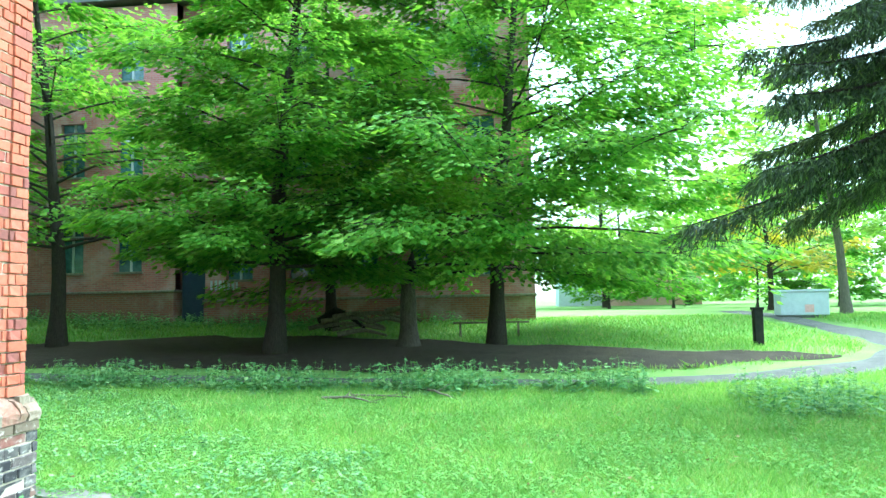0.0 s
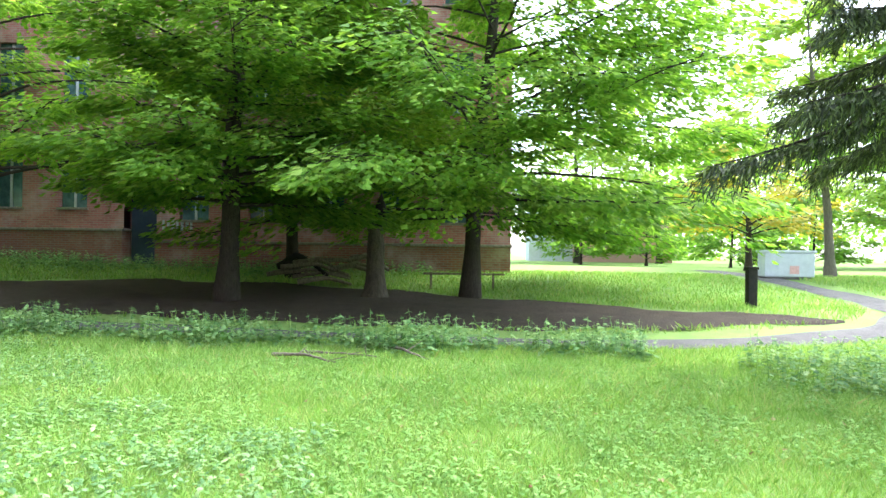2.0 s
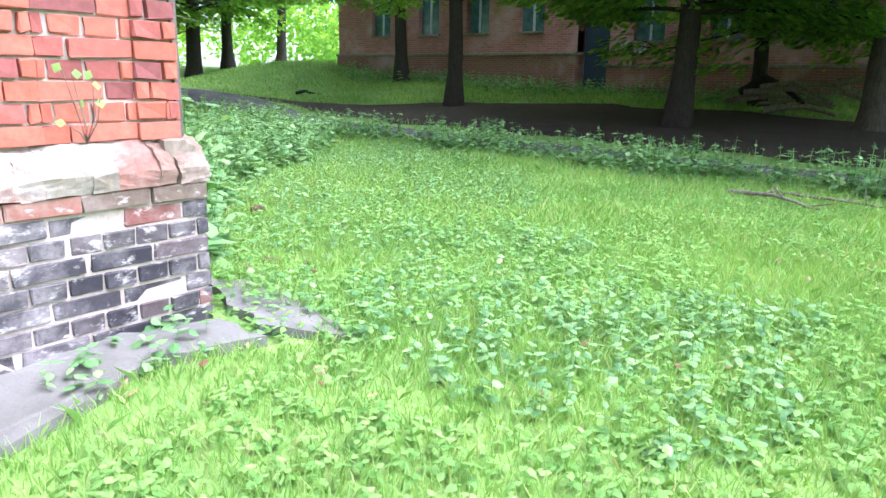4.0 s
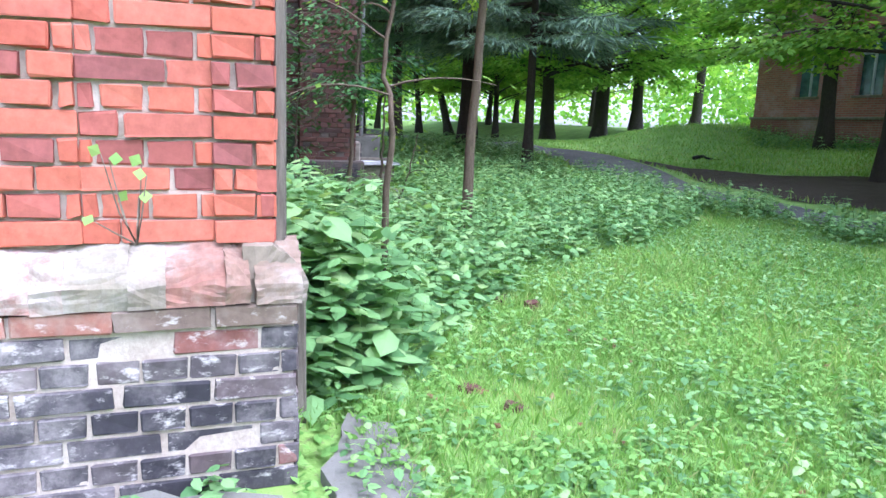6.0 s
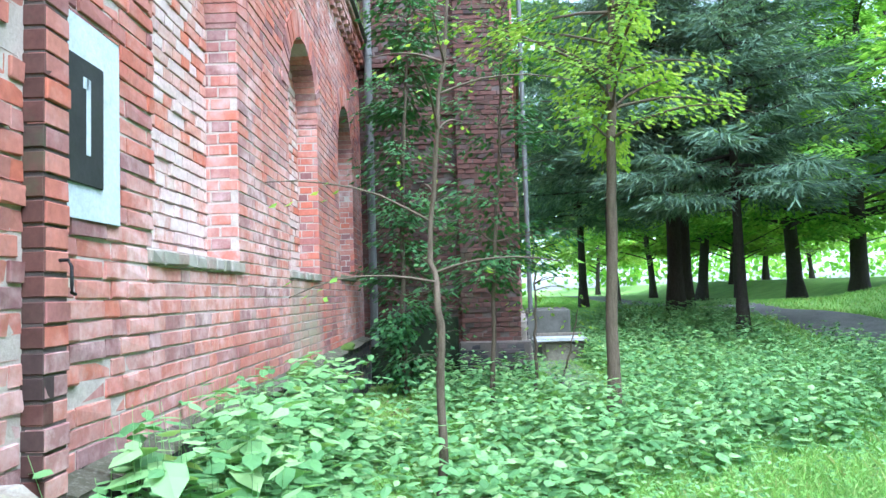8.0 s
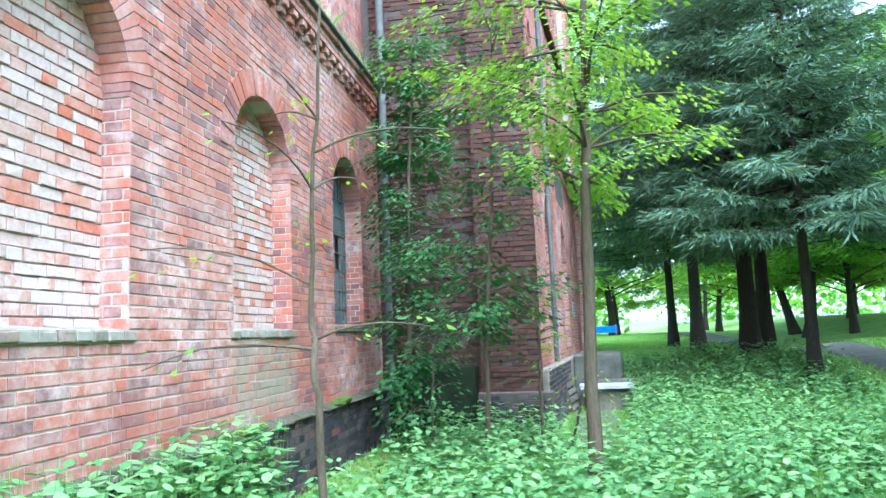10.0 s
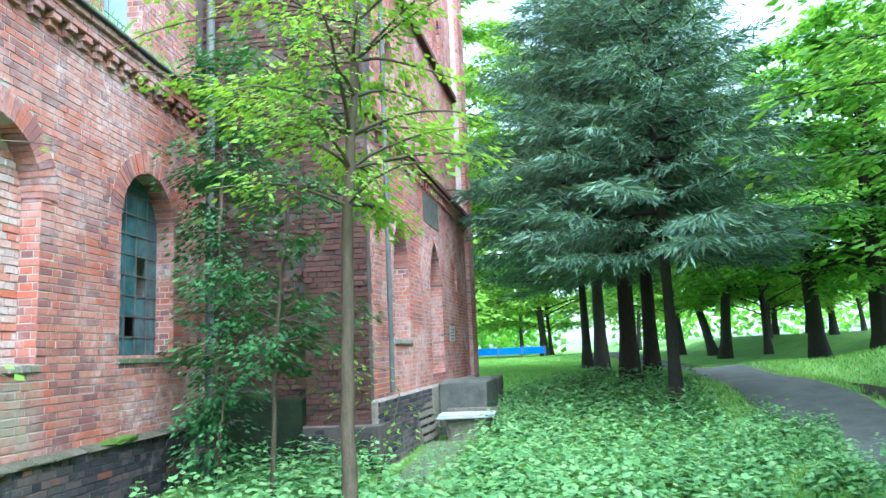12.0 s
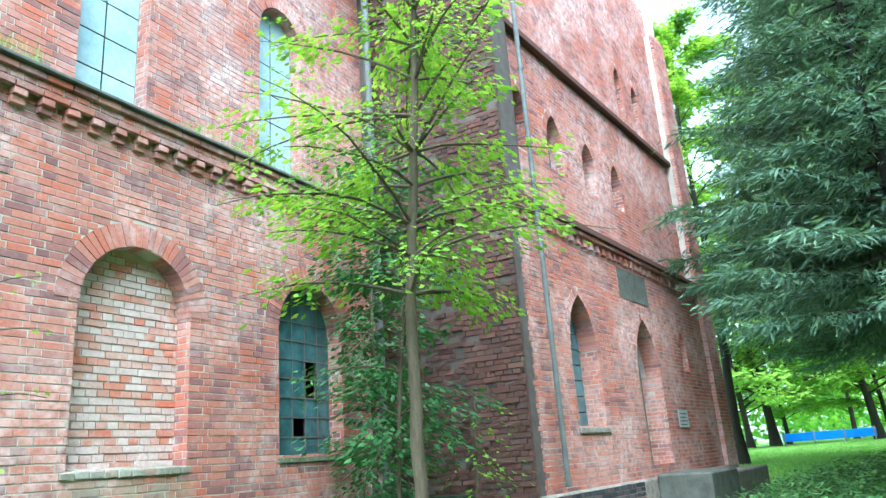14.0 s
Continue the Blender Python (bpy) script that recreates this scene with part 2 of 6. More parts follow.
M_LITTER = leaf_material("dry_leaf", [(0, (0.2, 0.11, 0.06)), (0.5, (0.3, 0.18, 0.1)), (1, (0.4, 0.28, 0.17))], 0.15, 0.04)
M_NETTLE = leaf_material("nettle_leaf", [(0, (0.11, 0.23, 0.09)), (0.4, (0.2, 0.37, 0.15)), (0.8, (0.29, 0.47, 0.2)), (1, (0.38, 0.53, 0.24))], 0.35, 0.05)
M_LEAF = leaf_material("tree_leaf", [(0, (0.12, 0.27, 0.04)), (0.55, (0.22, 0.41, 0.06)), (0.9, (0.31, 0.5, 0.09)), (1, (0.38, 0.55, 0.12))], 0.62)
M_LEAF_BRIGHT = leaf_material("sapling_leaf", [(0, (0.2, 0.36, 0.05)), (0.6, (0.31, 0.48, 0.08)), (1, (0.42, 0.54, 0.12))], 0.55)
# far sunlit foliage: the sunlight is put into the leaf colour as yellow
M_LEAF_SUNLIT = leaf_material("sunlit_leaf", [(0, (0.4, 0.36, 0.02)), (0.6, (0.5, 0.42, 0.03)), (1, (0.3, 0.36, 0.05))], 0.45)
M_NEEDLE = leaf_material("spruce_needle", [(0, (0.07, 0.12, 0.09)), (0.6, (0.13, 0.21, 0.15)), (1, (0.22, 0.32, 0.2))], 0.3, 0.06)
M_NEEDLE_OLD = leaf_material("hanging_spruce_needle", [(0, (0.035, 0.05, 0.03)), (0.6, (0.07, 0.1, 0.05)), (1, (0.16, 0.22, 0.08))], 0.25, 0.06)
M_IVY = leaf_material("ivy_leaf", [(0, (0.05, 0.14, 0.05)), (0.6, (0.08, 0.21, 0.07)), (1, (0.15, 0.32, 0.1))], 0.3, 0.12)
M_METAL = rough_material("old_zinc", (0.17, 0.17, 0.165), (0.1, 0.1, 0.1), 4, 0.6, 40, 0.002)
M_SLAB = rough_material("pale_sheet", (0.55, 0.56, 0.57), (0.4, 0.41, 0.42), 4, 0.6, 50, 0.003)
M_DOOR = rough_material("blue_door_paint", (0.03, 0.05, 0.09), (0.045, 0.065, 0.1), 3, 0.6, 30, 0.002)
M_PINK = rough_material("pink_render", (0.75, 0.45, 0.42), (0.64, 0.38, 0.35), 0.6, 0.9, 12, 0.004)
M_BLUE = rough_material("blue_tarpaulin", (0.03, 0.16, 0.6), (0.02, 0.12, 0.5), 2, 0.5, 20, 0.002)


def glass_material():
    m, n, l, p = material("old_window_glass")
    f = noise_tex(n, l, 3.5, 4, 0.6, coords="World")
    l.new(ramp_of(n, l, f, [(0.35, (0.035, 0.085, 0.095)), (0.65, (0.09, 0.18, 0.2))]), p.inputs["Base Color"])
    p.inputs["Roughness"].default_value = 0.12
    p.inputs["Specular IOR Level"].default_value = 0.7
    return m


M_GLASS = glass_material()
# upper panes: the reflected sky is painted in as pale blue base colour
M_GLASS_SKY = rough_material("sky_tinted_glass", (0.34, 0.46, 0.49), (0.46, 0.56, 0.58), 2, 0.15, 12, 0.001)


# ---- mesh helpers ----
def mesh_np(name, verts, faces, mat, smooth=False):
    """A mesh from an array of vertices and an array of faces with equally many corners."""
    me = bpy.data.meshes.new(name)
    verts, faces = np.asarray(verts, np.float32), np.asarray(faces, np.int32)
    k = faces.shape[1]
    me.vertices.add(len(verts))
    me.vertices.foreach_set("co", verts.ravel())
    me.loops.add(faces.size)
    me.loops.foreach_set("vertex_index", faces.ravel())
    me.polygons.add(len(faces))
    me.polygons.foreach_set("loop_start", np.arange(0, faces.size, k, dtype=np.int32))
    me.update(calc_edges=True)
    me.polygons.foreach_set("use_smooth", np.full(len(faces), smooth, bool))
    me.materials.append(mat)
    return me


def part(name, data, mat, parent=None, label=""):
    """Links a bmesh or a mesh as one object, under a thing or a part."""
    if isinstance(data, bmesh.types.BMesh):
        me = bpy.data.meshes.new(name)
        data.to_mesh(me)
        data.free()
        me.materials.append(mat)
        data = me
    ob = new(name, data)
    if parent is not None:
        ob.parent = parent
    return tagged(ob, label)


def thing(name, at, label, category, group="", kind=""):
    ob = new(name)
    ob.location = at
    ob.empty_display_size = 0.1
    return tagged(ob, label, category, group, kind)


def box(bm, lo, hi, bevel=0.0, turn=None, jitter=0.0):
    """A box from corner to corner, its edges rounded by bevel, turned by a matrix."""
    b = bmesh.new()
    bmesh.ops.create_cube(b, size=1.0)
    lo, hi = Vector(lo), Vector(hi)
    for v in b.verts:
        v.co = Vector([lo[i] + (v.co[i] + 0.5) * (hi[i] - lo[i]) for i in range(3)])
    if bevel:
        bmesh.ops.bevel(b, geom=b.edges[:], offset=bevel, segments=1, affect="EDGES")
    if jitter:
        for v in b.verts:
            v.co += Vector(rng.normal(0, jitter, 3))
    if turn is not None:
        bmesh.ops.transform(b, matrix=turn, verts=b.verts[:])
    me = bpy.data.meshes.new("tmp")
    b.to_mesh(me)
    b.free()
    bm.from_mesh(me)
    bpy.data.meshes.remove(me)
    return bm


def boxm(*args, **kw):
    return box(bmesh.new(), *args, **kw)


def tube_arrays(points, radii, sides=8):
    """Rings round a line of points: vertices and quads."""
    pts = np.asarray(points, float)
    d = np.gradient(pts, axis=0)
    d /= np.linalg.norm(d, axis=1)[:, None] + 1e-9
    ref = np.where(np.abs(d[:, 2:3]) > 0.9, np.array([[1.0, 0, 0]]), np.array([[0, 0, 1.0]]))
    u = np.cross(d, ref)
    u /= np.linalg.norm(u, axis=1)[:, None]
    w = np.cross(d, u)
    a = np.linspace(0, 2 * np.pi, sides, endpoint=False)
    r = np.asarray(radii, float)[:, None, None]
    v = pts[:, None, :] + r * (np.cos(a)[None, :, None] * u[:, None, :] + np.sin(a)[None, :, None] * w[:, None, :])
    n = len(pts)
    i = np.arange(n - 1)[:, None] * sides + np.arange(sides)[None, :]
    j = np.arange(n - 1)[:, None] * sides + (np.arange(sides)[None, :] + 1) % sides
    f = np.stack([i, j, j + sides, i + sides], -1).reshape(-1, 4)
    return v.reshape(-1, 3), f


class Heap:
    """Collects vertices and quads of many small shapes for one mesh."""

    def __init__(self):
        self.v, self.f, self.n = [], [], 0

    def add(self, v, f):
        self.v.append(np.asarray(v, float))
        self.f.append(np.asarray(f, int) + self.n)
        self.n += len(v)

    def mesh(self, name, mat, smooth=False):
        return mesh_np(name, np.concatenate(self.v), np.concatenate(self.f), mat, smooth)


def unit(a):
    return a / (np.linalg.norm(a, axis=1)[:, None] + 1e-9)


def leaf_arrays(at, length, width, along, up, fold=0.25):
    """A folded, pointed leaf at each place: four corners, lying along a direction, facing up."""
    along = unit(along)
    side = unit(np.cross(along, up))
    nrm = np.cross(side, along)
    length, width = np.asarray(length)[:, None], np.asarray(width)[:, None]
    v = np.stack([at, at + along * length * 0.45 + side * width * 0.5 - nrm * width * fold,
                  at + along * length - nrm * length * 0.15, at + along * length * 0.45 - side * width * 0.5 - nrm * width * fold], 1)
    f = np.arange(len(at) * 4).reshape(-1, 4)
    return v.reshape(-1, 3), f


def broad_leaf_arrays(at, length, width, along, up, fold=0.2):
    """A heart-shaped leaf, folded along its rib, in three quads."""
    along = unit(along)
    side = unit(np.cross(along, up))
    nrm = np.cross(side, along)
    L, W = np.asarray(length)[:, None], np.asarray(width)[:, None]
    spots = [(0, 0, 0), (0.18, 0.42, 0.5), (0.58, 0.4, 0.7), (1.0, 0, 1.1), (0.58, -0.4, 0.7), (0.18, -0.42, 0.5), (0.42, 0, 0.1)]
    v = np.stack([at + along * L * a + side * W * b * 1.15 - nrm * W * fold * c for a, b, c in spots], 1)
    q = np.array([(0, 1, 2, 6), (6, 2, 3, 4), (0, 6, 4, 5)])
    return v.reshape(-1, 3), (np.arange(len(at))[:, None, None] * 7 + q[None]).reshape(-1, 4)


def smooth_step(a, b, x):
    t = np.clip((np.asarray(x, float) - a) / (b - a), 0, 1)
    return t * t * (3 - 2 * t)


def ground_h(x, y):
    """The lie of the land: flat by the church, rising past the track to the north and slowly to the west, with a bank to the north-west."""
    x, y = np.asarray(x, float), np.asarray(y, float)
    west = smooth_step(26, 30, -x)
    rise = (1 - west) * (0.3 * smooth_step(11.5, 17, y) + 0.4 * smooth_step(17, 26, y) + 0.5 * (1 - smooth_step(-26, -9, x)) * smooth_step(18, 23, y))
    mound = np.maximum(smooth_step(8, 11, y), smooth_step(22, 26, -x)) * (1 - smooth_step(14.5, 17.5, y) * smooth_step(-26, -22, x))
    rise = rise + 0.5 * smooth_step(13, 20, -x) * mound + 0.35 * smooth_step(34, 60, -x) + 0.9 * west * smooth_step(22, 27, y)
    return rise + 0.12 * np.exp(-(x + 4.6) ** 2 - (y - 4.8) ** 2)


# ---- brickwork ----
COURSE, JOINT = 0.075, 0.011
V = np.array


def brick_arrays(rects, origin, u, n, proud=0.006, depth=0.05, wear=0.0016):
    """Bricks as chamfered slabs: rects of (u0, u1, z0, z1) on the plane through origin along u, facing n."""
    r = np.asarray(rects, float)
    k = len(r)
    d = proud + rng.normal(0, wear, k)
    tilt = rng.normal(0, wear * 0.5, (k, 4))
    c = 0.003
    jit = rng.normal(0, 0.0018, (k, 4))
    u0, u1, z0, z1 = r[:, 0] + jit[:, 0], r[:, 1] + jit[:, 1], r[:, 2] + jit[:, 2], r[:, 3] + jit[:, 3]
    cs = np.stack([np.stack([u0, z0], 1), np.stack([u1, z0], 1), np.stack([u1, z1], 1), np.stack([u0, z1], 1)], 1)
    mid = cs.mean(1, keepdims=True)
    inner = cs + np.sign(mid - cs) * c
    o, u, n = np.asarray(origin, float), np.asarray(u, float), np.asarray(n, float)
    up = V([0, 0, 1.0])

    def place(q, off):
        return o + q[..., 0:1] * u + q[..., 1:2] * up + off[..., None] * n

    front = place(inner, d[:, None] + tilt)
    rim = place(cs, d[:, None] + tilt - c)
    back = place(cs, np.full((k, 4), -depth))
    v = np.concatenate([front, rim, back], 1).reshape(-1, 3)
    quads = [(0, 1, 2, 3)] + [(a, 4 + a, 4 + (a + 1) % 4, (a + 1) % 4) for a in range(4)] + [(4 + a, 8 + a, 8 + (a + 1) % 4, 4 + (a + 1) % 4) for a in range(4)]
    quads = V(quads)
    if np.dot(np.cross(u, up), n) < 0:
        quads = quads[:, ::-1]
    f = (np.arange(k)[:, None, None] * 12 + quads[None]).reshape(-1, 4)
    return v, f


def courses(length, z0, z1, holes=(), stretch=0.25, first=0, gone=0.0, mixed=False):
    """Cross bond (rows of stretchers and headers) or, mixed, both in turn in each row; cut at the openings."""
    out = []
    for k in range(int(round((z1 - z0) / COURSE))):
        za, zb = z0 + k * COURSE + JOINT * 0.5, z0 + (k + 1) * COURSE - JOINT * 0.5
        row = (k + first) % 2
        step = (stretch + JOINT) if row == 0 else (stretch - JOINT) / 2 + JOINT
        off = -(rng.random() * 0.02) - (0.131 if (k // 2) % 2 and row == 0 else 0.065 if row else 0.0)
        cuts = [h(0.5 * (za + zb)) for h in holes]
        cuts = sorted(c for c in cuts if c)
        x = off
        turn_ = (k + first) % 2
        if mixed:
            x = -0.19 * ((k + first) % 2) - rng.random() * 0.02
        while x < length:
            if mixed:
                turn_ = 1 - turn_
                step = (stretch + JOINT) if turn_ else (stretch - JOINT) / 2 + JOINT
            a, b = max(x, 0.0), min(x + step - JOINT + rng.normal(0, 0.004), length)
            x += step
            if b - a < 0.03:
                continue
            segs = [(a, b)]
            for c0, c1 in cuts:
                segs = [s for p, q in segs for s in ((p, min(q, c0)), (max(p, c1), q)) if s[1] - s[0] > 0.03]
            for p, q in segs:
                if q - p > 0.03 and rng.random() >= gone:
                    out.append((p, q, za, zb))
    return out


def arch_hole(cx, w, sill, spring, ring=0.24):
    def hole(z):
        if z < sill:
            return None
        if z < spring:
            return cx - w / 2, cx + w / 2
        r = w / 2 + ring
        return (cx - math.sqrt(r * r - (z - spring) ** 2), cx + math.sqrt(r * r - (z - spring) ** 2)) if z - spring < r else None
    return hole


def lancet_hole(cx, w, sill, spring, ring=0.13):
    """A pointed arch, struck from the opposite springings."""
    def hole(z):
        if z < sill:
            return None
        if z < spring:
            return cx - w / 2, cx + w / 2
        r = w + ring
        dz = z - spring
        if dz >= r:
            return None
        half = math.sqrt(r * r - dz * dz) - w / 2
        return (cx - half, cx + half) if half > 0.02 else None
    return hole


def core(cuts, length, z0, z1, origin, u, n, thick, curve):
    """The wall's body with its openings right through it: cuts of (cx, w, sill, spring), curve gives an arch's half width at a height."""
    h = Heap()
    o, u, n, up = V(origin, float), V(u, float), V(n, float), V([0, 0, 1.0])

    def prism(poly):
        poly = V(poly, float)
        k = len(poly)
        f = o + poly[:, 0:1] * u + poly[:, 1:2] * up
        v = np.concatenate([f, f - thick * n])
        q = [(i, (i + 1) % k, k + (i + 1) % k, k + i) for i in range(k)]
        h.add(v, V(q))
        for i in range(1, k - 1, 2):
            j = min(i + 2, k - 1)
            h.add(v, V([(0, i, i + 1, j), (k, k + j, k + i + 1, k + i)]))

    x = 0.0
    for cx, w, sill, spring in sorted(cuts):
        a, b = cx - w / 2, cx + w / 2
        prism([(x, z0), (a, z0), (a, z1), (x, z1)])
        if sill > z0:
            prism([(a, z0), (b, z0), (b, sill), (a, sill)])
        top, prev = curve(w)[1], 0.0
        steps = np.linspace(0, 1, 9)
        for s0, s1 in zip(steps[:-1], steps[1:]):
            za, zb = spring + top * s0, spring + top * s1
            ha, hb = curve(w)[0](top * s0), curve(w)[0](top * s1)
            prism([(a, za), (cx - ha, za), (cx - hb, zb), (a, zb)])
            prism([(cx + ha, za), (b, za), (b, zb), (cx + hb, zb)])
        prism([(a, spring + top), (b, spring + top), (b, z1), (a, z1)])
        x = b
    prism([(x, z0), (length, z0), (length, z1), (x, z1)])
    return h


def round_curve(w):
    return (lambda dz: math.sqrt(max(0.0, w * w / 4 - dz * dz))), w / 2


def lancet_curve(w):
    return (lambda dz: max(0.0, math.sqrt(max(0.0, w * w - dz * dz)) - w / 2)), w * math.sqrt(3) / 2


def voussoirs(heap, cx, w, spring, origin, u, n, depth, ring=0.24, pointed=False, thickness=0.075):
    """Bricks set radially round an arch, going back into the reveal."""
    o, u, n, up = V(origin, float), V(u, float), V(n, float), V([0, 0, 1.0])
    arcs = [(cx, w / 2, 0.0, math.pi)] if not pointed else [(cx - w / 2, w, 0.0, math.pi / 3), (cx + w / 2, w, math.pi * 2 / 3, math.pi)]
    for ox, r, a0, a1 in arcs:
        k = max(4, int((a1 - a0) * (r + ring / 2) / thickness))
        for i in range(k):
            p, q = a0 + (a1 - a0) * (i + 0.06) / k, a0 + (a1 - a0) * (i + 0.94) / k
            d = 0.01 + rng.normal(0, 0.003)
            pts = []
            for off in (d, -depth):
                for rr, aa in ((r - 0.012, p), (r + ring - 0.01, p), (r + ring - 0.01, q), (r - 0.012, q)):
                    pts.append(o + (ox + rr * math.cos(aa)) * u + (spring + rr * math.sin(aa)) * up + off * n)
            heap.add(pts, V([(0, 1, 2, 3), (7, 6, 5, 4), (0, 4, 5, 1), (1, 5, 6, 2), (2, 6, 7, 3), (3, 7, 4, 0)]))


def single_bricks(rects, origin, u, n, mat, parent, proud=0.008):
    """Each brick an object of its own; alike bricks share one mesh."""
    kinds = {}
    for a, b, za, zb in rects:
        key = round((b - a) / 0.01)
        if key not in kinds:
            bm = bmesh.new()
            box(bm, (-(b - a) / 2, -0.05, -(zb - za) / 2), ((b - a) / 2, 0.0, (zb - za) / 2), 0.0035)
            for v in bm.verts:
                v.co += Vector(rng.normal(0, 0.0022, 3))
            me = bpy.data.meshes.new("brick")
            bm.to_mesh(me)
            bm.free()
            me.materials.append(mat)
            kinds[key] = me
        ob = new("brick", kinds[key])
        p = V(origin, float) + 0.5 * (a + b) * V(u, float) + V([0, 0, 0.5 * (za + zb)]) + (proud + rng.normal(0, 0.004)) * V(n, float)
        ang = math.atan2(n[1], n[0]) - math.pi / 2
        ob.matrix_world = Matrix.Translation(p) @ Euler((rng.normal(0, 0.012), rng.normal(0, 0.008), ang + rng.normal(0, 0.015))).to_matrix().to_4x4()
        ob.parent = parent


# ---- ground, bed, track ----
def axis(lo, hi, fine_lo, fine_hi, step):
    inner = np.arange(fine_lo, fine_hi + 0.01, step)
    a = fine_lo - np.geomspace(step, fine_lo - lo, 28)[::-1]
    b = fine_hi + np.geomspace(step, hi - fine_hi, 28)
    return np.concatenate([a, inner, b])


def grid_sheet(xs, ys, lift=0.0, rough=0.0):
    X, Y = np.meshgrid(xs, ys, indexing="ij")
    Z = ground_h(X, Y) + lift
    if rough:
        near = ((X > -45) & (X < 12) & (Y > 2) & (Y < 30))
        Z = Z + near * rough * (np.sin(X * 1.7 + np.cos(Y * 1.3) * 2) * np.cos(Y * 2.1 + X * 0.6) + rng.normal(0, 0.25, X.shape))
    nx, ny = len(xs), len(ys)
    i = (np.arange(nx - 1)[:, None] * ny + np.arange(ny - 1)[None, :]).ravel()
    return np.stack([X, Y, Z], -1).reshape(-1, 3), np.stack([i, i + ny, i + ny + 1, i + 1], 1)


gv, gf = grid_sheet(axis(-900, 900, -45, 12, 0.5), axis(-900, 900, -6, 32, 0.5), -0.015, 0.012)
ground = part("ground", mesh_np("ground", gv, gf, M_GROUND, True), M_GROUND)
tagged(ground, "uneven green turf with clover and bare patches", "ground", kind="structure")

bed_s = np.linspace(0, 1, 70)
bx = -22 + 27.2 * bed_s
front = np.interp(bx, [-22, -16, -12, -8, -4, 0, 2.5, 5.2], [16.0, 15.1, 14.6, 14.2, 13.8, 13.6, 14.1, 15.0]) + 0.15 * np.sin(bx * 2.3)
back = np.interp(bx, [-22, -16, -13, -10, -6, -3, 0, 3, 5.2], [16.3, 18.5, 20.4, 21.2, 20.6, 19.3, 17.6, 15.9, 15.15]) + 0.3 * np.sin(bx * 1.7 + 1)
across = np.linspace(0, 1, 16)
BX = np.repeat(bx[:, None], 16, 1)
BY = front[:, None] * (1 - across) + back[:, None] * across
BZ = ground_h(BX, BY) + 0.02 * np.minimum(1, 6 * np.minimum(across, 1 - across)) + rng.normal(0, 0.008, BX.shape)
bi = (np.arange(69)[:, None] * 16 + np.arange(15)[None, :]).ravel()
soil = part("soil_bed", mesh_np("soil_bed", np.stack([BX, BY, BZ], -1).reshape(-1, 3), np.stack([bi, bi + 16, bi + 17, bi + 1], 1), M_SOIL, True), M_SOIL)
tagged(soil, "bare dark soil in the shade under the trees", "soil", kind="structure")


def track(name, pts, widths, label):
    pts = np.asarray(pts, float)
    t = np.arange(len(pts))
    tt = np.linspace(0, len(pts) - 1, len(pts) * 12)
    sm = np.stack([np.interp(tt, t, pts[:, i]) for i in (0, 1)], 1)
    for _ in range(30):
        sm[1:-1] = 0.25 * sm[:-2] + 0.5 * sm[1:-1] + 0.25 * sm[2:]
    w = np.interp(tt, t, widths)
    d = unit(np.gradient(sm, axis=0))
    side = np.stack([-d[:, 1], d[:, 0]], 1)
    c = np.linspace(-0.5, 0.5, 7)
    wob = 1 + 0.12 * np.sin(tt * 5.1)[:, None]
    P = sm[:, None, :] + side[:, None, :] * (c[None, :, None] * (w[:, None] * wob)[..., None])
    Z = ground_h(P[..., 0], P[..., 1]) + 0.016 - 0.02 * (np.abs(c) > 0.45)[None, :]
    i = (np.arange(len(sm) - 1)[:, None] * 7 + np.arange(6)[None, :]).ravel()
    ob = part(name, mesh_np(name, np.concatenate([P, Z[..., None]], -1).reshape(-1, 3), np.stack([i, i + 7, i + 8, i + 1], 1), M_ROAD, True), M_ROAD)
    return tagged(ob, label, "track", kind="structure")


ROAD = [(-70, 17), (-45, 15.6), (-30, 15.2), (-22, 14.6), (-16.5, 14.1), (-12.5, 13.6), (-9, 13.3), (-4, 12.85), (-0.3, 12.5), (1.6, 12.6), (4.0, 13.35), (6.0, 14.4), (7.2, 16.0), (7.8, 18.2), (7.7, 20.5), (7.4, 23), (7.6, 26), (8.5, 34)]
track("road", ROAD, [3, 3, 2.6, 2.2, 1.6, 1.1, 0.8, 0.6, 0.6, 0.7, 0.8, 0.9, 1.2, 1.2, 1.0, 0.8, 1.0, 1.4], "grey gravel track curving across the grass")
track("road_branch", [(7.1, 15.6), (8.2, 16.5), (10.5, 16.9), (14, 17.0), (26, 16)], [1.0, 1.0, 1.2, 1.4, 1.6], "grey gravel track branching off over the lawn")

# ---- the church: north wall of the nave ----
NY = 4.81
X0, X1 = -4.45, -13.6               # the wall runs from the pier to the tower
LEN = X0 - X1
U, N = (-1.0, 0, 0), (0, 1.0, 0)


def wx(x):
    return X0 - x


WINS = [(wx(-6.53), 1.32, 1.58, 3.12), (wx(-9.31), 1.32, 1.58, 3.12), (wx(-11.98), 1.26, 1.62, 3.22)]
wall_north = part("wall_north", core(WINS, LEN, 0.0, 5.0, (X0, NY, 0), U, N, 0.5, round_curve).mesh("wall_north", M_MORTAR), M_MORTAR)
tagged(wall_north, "weathered red brick church wall with round-arched windows", "wall", kind="structure")
holes = [arch_hole(*w) for w in WINS]
rects = courses(LEN, 0.75, 4.95, holes, mixed=True)
near = [r for r in rects if r[0] < 1.42 and 0.9 < r[2] < 2.85]
nearset = set(near)
far = [r for r in rects if r not in nearset]
h = Heap()
h.add(*brick_arrays(far, (X0, NY, 0), U, N))
